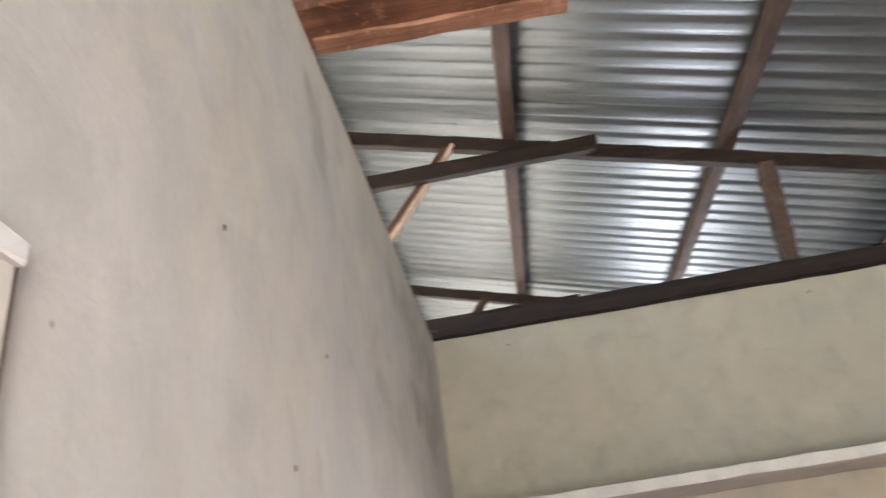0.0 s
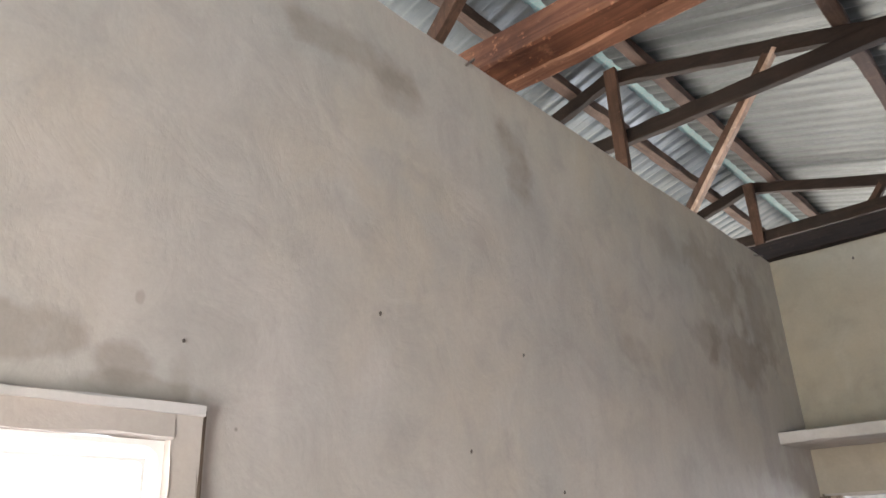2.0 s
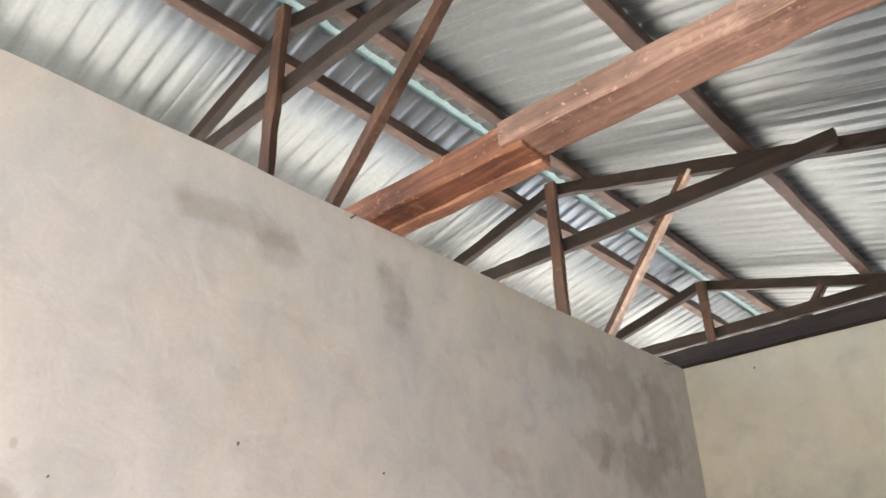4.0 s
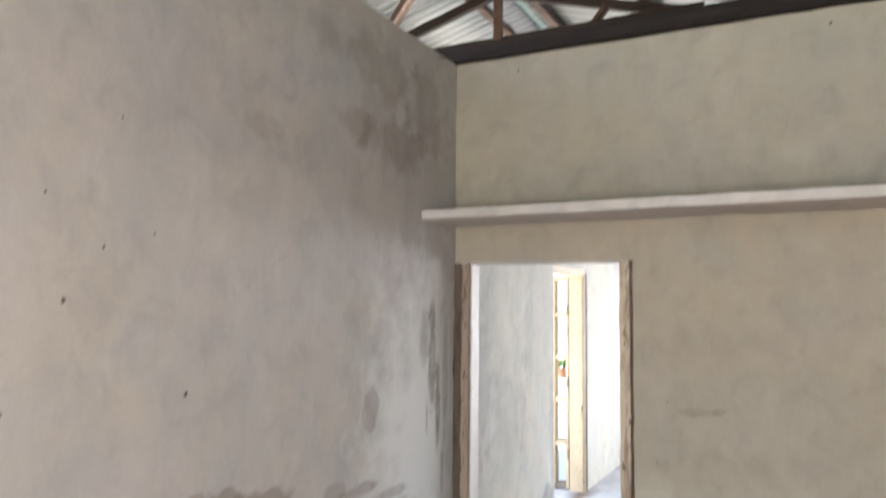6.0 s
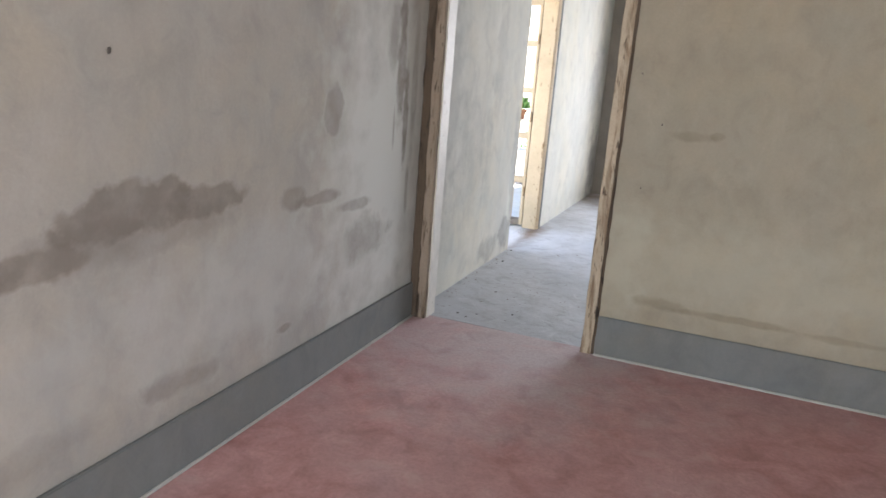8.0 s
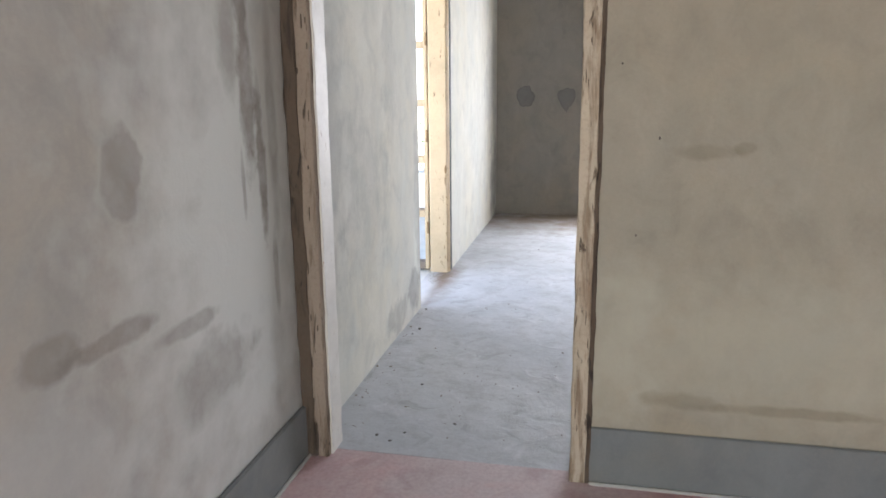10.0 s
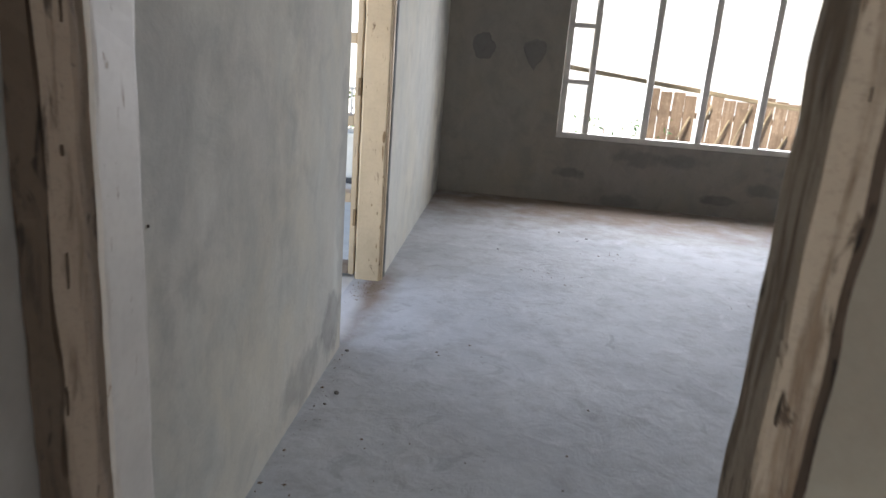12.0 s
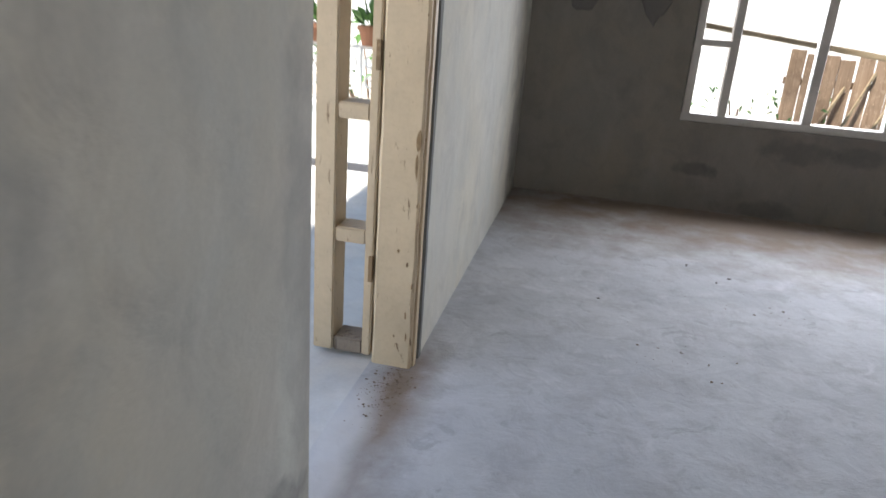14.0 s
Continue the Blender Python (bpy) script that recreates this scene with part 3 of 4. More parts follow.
# pale strip painting the lit edge where skirting meets the floor
for lo, hi in (((0.020, -6.5, 0.001), (0.036, -0.02, 0.012)), ((1.118, -0.030, 0.001), (3.9, -0.014, 0.012))):
    tagged(block("trim", lo, hi, M_PALE_EDGE, bevel=0.004), "pale strip for the lit edge at the foot of the skirting", "trim", "mortar lines", "structure")

# concrete shelf across the partition wall
tagged(rough_bar("shelf", (0.0, -0.225, 2.312), (3.9, -0.225, 2.312), 0.45, 0.058, M_SHELF, rough=0.006, step=0.1),
       "plastered concrete shelf running along the wall above the doorway", "shelf")

# roof
RX, RZ, SL = -0.83, 5.075, 0.286
EAVE_L, EAVE_R, GAP = -2.35, 4.7, 0.042


def roof_z(x):
    return RZ - SL * abs(x - RX)


def sheet_mesh(length, width=0.84):
    """Corrugated sheet lying along +X and sloping down, corrugated across Y."""
    bm = bmesh.new()
    waves, seg = 6, 20
    drop = length * SL
    rows = {}
    for layer in (0, 1):
        for e in (0, 1):
            rows[layer, e] = [bm.verts.new((e * length, k / (waves * seg) * width,
                              -e * drop + 0.016 * (0.5 + 0.5 * math.cos(2 * math.pi * k / seg)) ** 3 - layer * 0.0015)) for k in range(waves * seg + 1)]
    for layer in (0, 1):
        for k in range(waves * seg):
            bm.faces.new((rows[layer, 0][k], rows[layer, 0][k + 1], rows[layer, 1][k + 1], rows[layer, 1][k]))
    for e in (0, 1):
        for k in range(waves * seg):
            bm.faces.new((rows[0, e][k], rows[0, e][k + 1], rows[1, e][k + 1], rows[1, e][k]))
    bmesh.ops.recalc_face_normals(bm, faces=bm.faces)
    me = bpy.data.meshes.new("roofing_sheet")
    bm.to_mesh(me)
    bm.free()
    me.materials.append(M_SHEET)
    for f in me.polygons:
        f.use_smooth = True
    return me


roof = tagged(empty("roof", (RX, 0, RZ)), "grey corrugated metal roof seen from below", "roof", kind="structure")
SH_R, SH_L = sheet_mesh(EAVE_R - RX - GAP), sheet_mesh(RX - GAP - EAVE_L)
PUR = 0.10
for k in range(18):
    y = -7.4 + k * 0.775
    for me, sgn in ((SH_R, 1), (SH_L, -1)):
        ob = new("roofing_sheet", me)
        ob.parent = roof
        lift = 0.0025 * (k % 2)
        ob.matrix_parent_inverse = Matrix.Translation((-RX, 0, -RZ))
        if sgn > 0:
            ob.location = (RX + GAP, y, RZ + PUR + lift - GAP * SL)
        else:
            ob.location = (RX - GAP, y + 0.84, RZ + PUR + lift - GAP * SL)
            ob.rotation_euler = (0, 0, math.pi)
# ridge cap
bm = bmesh.new()
prof = [(-0.24, -0.24 * SL), (-0.03, 0.005), (0.03, 0.005), (0.24, -0.24 * SL)]
up = [[bm.verts.new((RX + x, y, RZ + PUR + 0.02 + z)) for x, z in prof] for y in (-7.4, 6.6)]
for k in range(3):
    bm.faces.new((up[0][k], up[0][k + 1], up[1][k + 1], up[1][k]))
r = bmesh.ops.extrude_face_region(bm, geom=bm.faces[:])
for v in [e for e in r["geom"] if isinstance(e, bmesh.types.BMVert)]:
    v.co.z -= 0.002
cap = part("ridge_cap", bm, M_CAP, roof, "pale teal metal ridge capping")
cap.matrix_parent_inverse = Matrix.Translation((-RX, 0, -RZ))

for x in (-0.55, 0.68, 2.0, 3.35, -1.13, -2.25):
    z = roof_z(x) + 0.045
    tagged(rough_bar("purlin", (x, -7.2, z), (x, 6.4, z), 0.085, 0.085, M_PURLIN, rough=0.012, step=0.14),
           "long brown timber purlin under the metal sheets", "purlin", "purlins")


def truss(y, foot, head, brace_mat):
    t = tagged(empty("roof_truss", (RX, y, RZ)), "dark brown timber roof truss with king post and brace", "roof truss", "roof trusses")

    def bar(name, p0, p1, w, h, mat, rough=0.008, label="", up=(0, 0, 1)):
        ob = rough_bar(name, p0, p1, w, h, mat, t, rough, up=up, label=label)
        ob.matrix_parent_inverse = Matrix.Translation((-RX, -y, -RZ))
        return ob
    d = 0.05
    bar("rafter", (RX, y, RZ - d), (4.5, y, roof_z(4.5) - d), 0.06, 0.10, M_RAFTER)
    bar("rafter", (RX, y, RZ - d), (-2.3, y, roof_z(-2.3) - d), 0.06, 0.10, M_RAFTER)
    bar("tie_beam", (-2.25, y - 0.062, 4.46), (1.22, y - 0.062, 4.47), 0.055, 0.11, M_RAFTER)
    bar("king_post", (RX + 0.07, y - 0.115, 3.30), (RX + 0.07, y - 0.115, RZ - 0.06), 0.09, 0.045, M_POST, label="reddish brown upright post", up=(0, 1, 0))
    bar("brace", (foot[0] - 0.012, y - 0.005, foot[1] + 0.009), (head[0] - 0.012, y - 0.005, head[1] + 0.009), 0.05, 0.045, M_POST, 0.004, "brown sloping brace", (0, 0, 1))
    bar("batten", (foot[0] + 0.018, y - 0.012, foot[1] - 0.014), (head[0] + 0.018, y - 0.012, head[1] - 0.014), 0.05, 0.028, brace_mat, 0.004, "paler batten along the brace", (0, 0, 1))
    return t


for y, foot, head, mat in ((-5.2, (-0.8, 3.3), (0.33, 4.68), M_POST), (-2.53, (-0.68, 3.28), (0.56, 4.58), M_POST), (0.0, (-0.80, 3.3), (0.29, 4.70), M_BRACE),
                           (2.6, (-0.8, 3.3), (0.33, 4.68), M_RAFTER), (5.2, (-0.8, 3.3), (0.33, 4.68), M_RAFTER)):
    truss(y, foot, head, mat)

# beams on the wall tops
tagged(rough_bar("ceiling_beam", (0.66, -2.56, TOP + 0.07), (4.0, -2.40, TOP + 0.07), 0.165, 0.10, M_BEAM_RED, rough=0.010),
       "rust-brown timber ceiling beam, old and worn", "beam", "ceiling beams")
splice = tagged(rough_bar("ceiling_beam", (-1.0, -2.585, TOP + 0.060), (0.74, -2.535, TOP + 0.060), 0.165, 0.115, M_BEAM_ORANGE, rough=0.008),
       "bright rust-red beam end spliced beside the longer beam", "beam", "ceiling beams")
rough_bar("edge_strip", (0.012, -2.493, TOP + 0.004), (0.735, -2.474, TOP + 0.004), 0.062, 0.026, M_BEAM_EDGE, splice, 0.006, 0.05, label="pale chipped lower edge")
tagged(rough_bar("wall_beam", (-1.0, 0.03, TOP + 0.055), (4.0, 0.03, TOP + 0.055), 0.16, 0.11, M_BEAM_DARK, rough=0.008),
       "dark weathered timber beam lying on the partition wall", "beam")
tagged(rough_bar("short_post", (2.13, 0.02, TOP + 0.10), (2.19, 0.0, roof_z(2.18) - 0.09), 0.09, 0.09, M_PURLIN, rough=0.018, step=0.04, up=(0, 1, 0)),
       "rough-edged upright timber post on the wall beam", "post")

# ---- doorway between the rooms ----
def finish_flake(place, w, h, seed, mat, parent, name="paint_flake"):
    """A curled scrap of paint standing a little off the wood, facing -Y."""
    x, y, z = place
    bm = bmesh.new()
    top, foot = [], []
    for k in range(9):
        a = 2 * math.pi * k / 9
        r = 1 + 0.5 * noise.noise(Vector((math.cos(a) * 2, math.sin(a) * 2, seed * 3.1)))
        u, v = w * r * math.cos(a), h * r * math.sin(a)
        top.append(bm.verts.new((x + u, y - 0.0018 - abs(u) * 0.25, z + v)))
        foot.append(bm.verts.new((x + u * 0.96, y + 0.010, z + v * 0.98)))
    bm.faces.new(top)
    bm.faces.new(foot)
    for k in range(9):
        bm.faces.new((top[k], top[(k + 1) % 9], foot[(k + 1) % 9], foot[k]))
    return part(name, bm, mat, parent)


def door_frame_1():
    d = tagged(empty("door_1", (0.57, 0.05, 0)), "open doorway with a peeling cream and brown wooden frame", "door frame", kind="structure")

    def put(ob):
        ob.matrix_parent_inverse = Matrix.Translation((-0.57, -0.05, 0))
        return ob
    put(rough_bar("jamb", (0.075, 0.045, 0.0), (0.075, 0.045, 2.05), 0.056, 0.116, M_JAMB_MIXED, d, 0.005, 0.035, (0, 1, 0), "half-peeled brown and cream jamb"))
    put(rough_bar("bead", (0.028, -0.006, 0.0), (0.028, -0.006, 2.05), 0.048, 0.026, M_JAMB_BROWN, d, 0.009, 0.03, (0, 1, 0), "dark broken plaster edge beside the jamb"))
    put(rough_bar("paint_layer", (0.107, 0.072, 0.0), (0.107, 0.072, 2.05), 0.010, 0.112, M_PAINT_PALE, d, 0.003, 0.04, (0, 1, 0), "pale peeling paint"))
    put(rough_bar("jamb", (1.077, 0.045, 0.0), (1.077, 0.045, 2.05), 0.060, 0.12, M_JAMB, d, 0.005, 0.035, (0, 1, 0), "peeling cream jamb"))
    put(rough_bar("bead", (1.112, -0.002, 0.0), (1.112, -0.002, 2.05), 0.016, 0.020, M_JAMB_BROWN, d, 0.008, 0.03, (0, 1, 0), "dark broken plaster edge beside the jamb"))
    rnd = random.Random(31)
    for lo, hi, count, depth in ((0.050, 0.098, 16, -0.0165), (1.055, 1.098, 11, -0.0165)):
        for i in range(count):
            place = (rnd.uniform(lo, hi), depth, rnd.uniform(0.2, 1.95))
            put(finish_flake(place, rnd.uniform(0.0008, 0.0020), rnd.uniform(0.008, 0.026), i + lo * 90, M_JAMB_BROWN, d, "split"))
    put(rough_bar("head", (0.017, 0.065, 2.054), (1.117, 0.065, 2.054), 0.10, 0.016, M_TRIM, d, 0.004))


door_frame_1()


# ---- door to the verandah ----
def door_2():
    d = tagged(empty("door_2", (-0.07, 2.47, 0)), "cream painted wooden door frame with an open latticed leaf", "door", kind="structure")
    inv = Matrix.Translation((0.07, -2.47, 0))

    def put(ob):
        ob.matrix_parent_inverse = inv
        return ob
    put(rough_bar("jamb", (-0.075, 2.92, 0.0), (-0.075, 2.92, 2.12), 0.11, 0.14, M_CREAM, d, 0.004, 0.08, (1, 0, 0)))
    put(rough_bar("stop_bead", (-0.008, 2.905, 0.0), (-0.008, 2.905, 2.12), 0.03, 0.022, M_CREAM, d, 0.002, 0.08, (1, 0, 0)))
    # plaster return in shade, drawn as a dark grey strip
    put(rough_bar("shaded_return", (-0.006, 2.966, 0.0), (-0.006, 2.966, 2.12), 0.034, 0.022, M_SKIRT, d, 0.003, 0.08, (1, 0, 0), "plaster return beside the frame, its shade put into the grey"))
    put(rough_bar("jamb", (-0.09, 1.985, 0.0), (-0.09, 1.985, 2.12), 0.06, 0.11, M_CREAM, d, 0.004, 0.08, (1, 0, 0)))
    put(rough_bar("head", (-0.075, 1.96, 2.125), (-0.075, 2.97, 2.125), 0.14, 0.07, M_CREAM, d, 0.004))
    for x, z, w, h in ((-0.017, 0.80, 0.009, 0.036), (-0.021, 0.72, 0.004, 0.045), (-0.012, 0.59, 0.002, 0.008), (-0.034, 0.385, 0.003, 0.008),
                       (-0.066, 0.43, 0.004, 0.006), (-0.014, 0.31, 0.0025, 0.012), (-0.030, 0.20, 0.0025, 0.016), (-0.025, 0.12, 0.002, 0.016)):
        put(finish_flake((x, 2.8645, z), w, h, x * 900 + z * 70, M_BARE, d, "chip"))
    leaf = empty("door_leaf")
    leaf.parent = d
    leaf.matrix_parent_inverse = inv
    y0, y1 = 2.872, 2.985
    for x0, x1 in ((-0.365, -0.292), (-0.185, -0.153)):
        part("stile", bm_box((x0, y0, 0.02), (x1, y1, 2.10)), M_CREAM, leaf)
    for z in (0.045, 0.455, 0.87, 1.29, 1.71, 2.07):
        low = z < 0.1
        part("rail", bm_box((-0.292, y0 + 0.004, z - 0.026), (-0.185, y1 - 0.004, z + 0.026)), M_JAMB_MIXED if low else M_CREAM, leaf, "dirt-browned bottom rail" if low else "")
    for z in (0.35, 1.05, 1.75):
        rough_bar("hinge", (-0.160, y0 - 0.004, z - 0.045), (-0.160, y0 - 0.004, z + 0.045), 0.014, 0.014, M_BARE, leaf, 0.001, 0.03, (0, 1, 0), "small rusty hinge")


def bm_box(lo, hi, bevel=0.005):
    bm = bmesh.new()
    box(bm, lo, hi, bevel)
    return bm


door_2()


# ---- windows ----
def window_1():
    y0, y1, z0, z1 = W1
    w = tagged(empty("window_1", (-0.07, (y0 + y1) / 2, z0)), "white framed window with a raised plaster surround", "window", kind="structure")
    inv = Matrix.Translation((0.07, -(y0 + y1) / 2, -z0))
    items = [("surround", (-0.03, y1, z0 - 0.06), (0.018, y1 + 0.055, z1 + 0.06)), ("surround", (-0.03, y0 - 0.055, z0 - 0.06), (0.018, y0, z1 + 0.06)),
             ("surround", (-0.03, y0, z1), (0.018, y1, z1 + 0.06)), ("surround", (-0.03, y0, z0 - 0.06), (0.03, y1, z0))]
    for name, lo, hi in items:
        mid = [(p + q) / 2 for p, q in zip(lo, hi)]
        tall = hi[2] - lo[2] > hi[1] - lo[1]
        p0, p1 = ((mid[0], mid[1], lo[2]), (mid[0], mid[1], hi[2])) if tall else ((mid[0], lo[1], mid[2]), (mid[0], hi[1], mid[2]))
        across = hi[1] - lo[1] if tall else hi[2] - lo[2]
        ob = rough_bar(name, p0, p1, across, hi[0] - lo[0], M_TRIM, w, 0.008, 0.035, (1, 0, 0))
        ob.matrix_parent_inverse = inv
    ob = rough_bar("lip", (0.02, y0 - 0.055, z1 + 0.052), (0.02, y1 + 0.053, z1 + 0.052), 0.016, 0.016, M_PALE_EDGE, w, 0.006, 0.03)
    ob.matrix_parent_inverse = inv
    ob = rough_bar("joint", (0.008, y1 + 0.058, z0 - 0.06), (0.008, y1 + 0.058, z1 + 0.055), 0.016, 0.008, M_JAMB_BROWN, w, 0.003, 0.06, (0, 1, 0))
    ob.matrix_parent_inverse = inv
    frame_ring("window_frame", w, inv, (-0.024, -0.008), (y0, y1, z0, z1), 0.010, 0.03, M_WHITE)
    frame_ring("sash", w, inv, (-0.022, -0.012), (y0 + 0.03, y1 - 0.03, z0 + 0.03, z1 - 0.03), 0.006, 0.012, M_WHITE)


def frame_ring(name, parent, inv, xs, rect, width, radius, mat):
    """A rectangular frame in a YZ plane with rounded inner corners."""
    y0, y1, z0, z1 = rect
    bm = bmesh.new()
    outer, inner = [], []
    n = 5
    for cy, cz, a0 in ((y1, z1, 0), (y0, z1, 90), (y0, z0, 180), (y1, z0, 270)):
        sy, sz = (1 if cy == y1 else -1), (1 if cz == z1 else -1)
        for k in range(n + 1):
            a = radians(a0 + 90 * k / n)
            outer.append((cy, cz))
            inner.append((cy - sy * (width + radius) + radius * math.cos(a), cz - sz * (width + radius) + radius * math.sin(a)))
    m = len(outer)
    vs = [[bm.verts.new((x, *p)) for p in ring] for x in xs for ring in (outer, inner)]
    for k in range(m):
        j = (k + 1) % m
        for a, b in ((0, 1), (2, 3), (0, 2), (1, 3)):
            f = [vs[a][k], vs[a][j], vs[b][j], vs[b][k]]
            bm.faces.new(f)
    bmesh.ops.remove_doubles(bm, verts=bm.verts[:], dist=1e-5)
    ob = part(name, bm, mat, parent)
    ob.matrix_parent_inverse = inv
    return ob


window_1()


def window_2():
    x0, x1, z0, z1 = W2
    w = tagged(empty("window_2", ((x0 + x1) / 2, 5.57, z0)), "wide wooden window frame with narrow side panes, no glass", "window", kind="structure")
    inv = Matrix.Translation((-(x0 + x1) / 2, -5.57, -z0))

    def bar(name, a, b, t=0.05, d=0.07, mat=M_WINPAINT):
        ob = rough_bar(name, (a[0], 5.555, a[1]), (b[0], 5.555, b[1]), d, t, mat, w, 0.002, 0.2, (-(b[1] - a[1]), 0, b[0] - a[0]))
        ob.matrix_parent_inverse = inv
    bar("window_sill", (x0, z0 + 0.025), (x1, z0 + 0.025))
    bar("head", (x0, z1 - 0.02), (x1, z1 - 0.02))
    for x in (x0 + 0.03, x1 - 0.03):
        bar("window_frame", (x, z0), (x, z1))
    for x in (x0 + 0.245, x1 - 0.225):
        bar("mullion", (x, z0 + 0.05), (x, z1 - 0.3))
    for x in (1.74, 2.2, 2.68):
        bar("mullion", (x, z0 + 0.05), (x, z1 - 0.04), 0.055)
    for z in (1.04, 1.50, 1.94):
        bar("muntin", (x0 + 0.05, z), (x0 + 0.225, z), 0.04)
        bar("muntin", (x1 - 0.205, z), (x1 - 0.05, z), 0.04)
    bar("arch_bar", (x0 + 0.245, 2.02), (x0 + 0.55, z1 - 0.03), 0.045)
    bar("arch_bar", (x0 + 0.03, 1.97), (x0 + 0.40, z1 - 0.03), 0.045)
    bar("arch_bar", (x1 - 0.225, 2.02), (x1 - 0.55, z1 - 0.03), 0.045)


window_2()


# ---- verandah and yard ----
M_TERRACOTTA = plaster("terracotta", (0.36, 0.17, 0.10))
M_LEAF, _n, _l, _b = material("leaf", 0.55)
_c = mix(_n, _l, noise_node(_n, _l, position(_n), 22, 3), (0.045, 0.13, 0.025), (0.13, 0.26, 0.05))
_l.new(_c, _b.inputs["Base Color"])
M_IRON = worn_paint("white_iron", (0.74, 0.73, 0.70), (0.30, 0.20, 0.14), 0.7)
M_FENCE = wood("fence_wood", (0.40, 0.29, 0.20), (0.22, 0.15, 0.10), (0, 0, 1))
M_BAMBOO = wood("bamboo", (0.42, 0.34, 0.22), (0.24, 0.18, 0.11))
M_SOIL = plaster("loose_soil", (0.20, 0.145, 0.10))
M_MARK = plaster("dark_mark", (0.085, 0.073, 0.065))
M_PATCH = plaster("wet_cement", (0.17, 0.158, 0.152))

p = tagged(empty("parapet", (-1.2, 5.45, 0)), "low whitewashed verandah parapet with a dark foot", "parapet", kind="structure")
for name, lo, hi, mat in (("wall_body", (-2.3, 5.40, 0.05), (-0.16, 5.50, 0.42), M_WHITEWALL), ("foot", (-2.3, 5.385, 0.0), (-0.16, 5.50, 0.05), M_DARKBAND),
                          ("coping", (-2.3, 5.38, 0.42), (-0.16, 5.52, 0.45), M_WHITEWALL)):
    part(name, bm_box(lo, hi, 0.004), mat, p).matrix_parent_inverse = Matrix.Translation((1.2, -5.45, 0))


def scroll_mesh(radius, turns=1.4, thick=0.006):
    """A flat iron scroll standing in the XZ plane."""
    bm = bmesh.new()
    rows, n = [], 36
    for i in range(n + 1):
        a = turns * 2 * math.pi * i / n
        r = radius * (1 - 0.75 * i / n)
        o = Vector((r * math.cos(a), 0, r * math.sin(a)))
        out = Vector((math.cos(a), 0, math.sin(a)))
        rows.append([bm.verts.new(o + out * dx * thick + Vector((0, dy * thick, 0))) for dx, dy in ((-1, -1), (1, -1), (1, 1), (-1, 1))])
    for a, b in zip(rows, rows[1:]):
        for k in range(4):
            bm.faces.new((a[k], a[(k + 1) % 4], b[(k + 1) % 4], b[k]))
    bm.faces.new(rows[0])
    bm.faces.new(rows[-1])
    return bm


railing = tagged(empty("railing", (-1.2, 5.45, 0.45)), "ornate white iron railing with scrolls on the parapet", "railing")
rinv = Matrix.Translation((1.2, -5.45, -0.45))
for z in (0.47, 0.83):
    part("rail", bm_box((-2.28, 5.44, z - 0.012), (-0.18, 5.46, z + 0.012), 0.003), M_IRON, railing).matrix_parent_inverse = rinv
for i in range(15):
    x = -2.25 + i * 0.145
    part("baluster", bm_box((x - 0.008, 5.443, 0.45), (x + 0.008, 5.457, 0.83), 0.002), M_IRON, railing).matrix_parent_inverse = rinv
first = part("scroll", scroll_mesh(0.055), M_IRON, railing)
first.matrix_parent_inverse = rinv
first.location = (-2.178, 5.45, 0.60)
for i in range(1, 28):
    ob = new("scroll", first.data)
    ob.parent, ob.matrix_parent_inverse = railing, rinv
    ob.location = (-2.178 + 0.145 * (i % 14), 5.45, 0.60 if i < 14 else 0.73)
    ob.rotation_euler = (0, math.pi * (i % 2), 0)


def potted_plant(x, y, z, size, seed):
    rnd = random.Random(seed)
    t = tagged(empty("potted_plant", (x, y, z)), "leafy green plant in a terracotta pot on the railing", "plant", "potted plants")
    bm = bmesh.new()
    prof = [(0.0, 0.0), (0.075, 0.0), (0.10, 0.13), (0.118, 0.13), (0.118, 0.165), (0.10, 0.165), (0.09, 0.14), (0.0, 0.14)]
    rings = []
    for r, h in prof:
        rings.append([bm.verts.new((r * size * math.cos(2 * math.pi * k / 18), r * size * math.sin(2 * math.pi * k / 18), h * size)) for k in range(18)])
    for a, b in zip(rings, rings[1:]):
        for k in range(18):
            bm.faces.new((a[k], a[(k + 1) % 18], b[(k + 1) % 18], b[k]))
    bmesh.ops.remove_doubles(bm, verts=bm.verts[:], dist=1e-5)
    part("pot", bm, M_TERRACOTTA, t, "terracotta pot")
    bm = bmesh.new()
    for i in range(46):
        a, tilt, reach = rnd.uniform(0, 6.28), rnd.uniform(0.2, 1.2), rnd.uniform(0.12, 0.30) * size
        root = Vector((0, 0, 0.14 * size))
        tip = root + Vector((math.cos(a) * math.sin(tilt), math.sin(a) * math.sin(tilt), math.cos(tilt))) * reach
        leaf_blade(bm, root.lerp(tip, 0.35), tip, 0.035 * size, rnd)
    part("foliage", bm, M_LEAF, t)
    return t


def leaf_blade(bm, a, b, w, rnd):
    way = (b - a)
    side = way.cross(Vector((rnd.uniform(-1, 1), rnd.uniform(-1, 1), 0.6))).normalized() * w
    m = a.lerp(b, 0.5) + Vector((0, 0, w * 0.4))
    v = [bm.verts.new(q) for q in (a, m + side, b, m - side)]
    mid = bm.verts.new(m - Vector((0, 0, w * 0.25)))
    for i in range(4):
        bm.faces.new((v[i], v[(i + 1) % 4], mid))


potted_plant(-1.03, 5.45, 0.843, 0.75, 4)
potted_plant(-1.42, 5.45, 0.843, 0.7, 5)
potted_plant(-0.62, 5.45, 0.843, 0.8, 6)

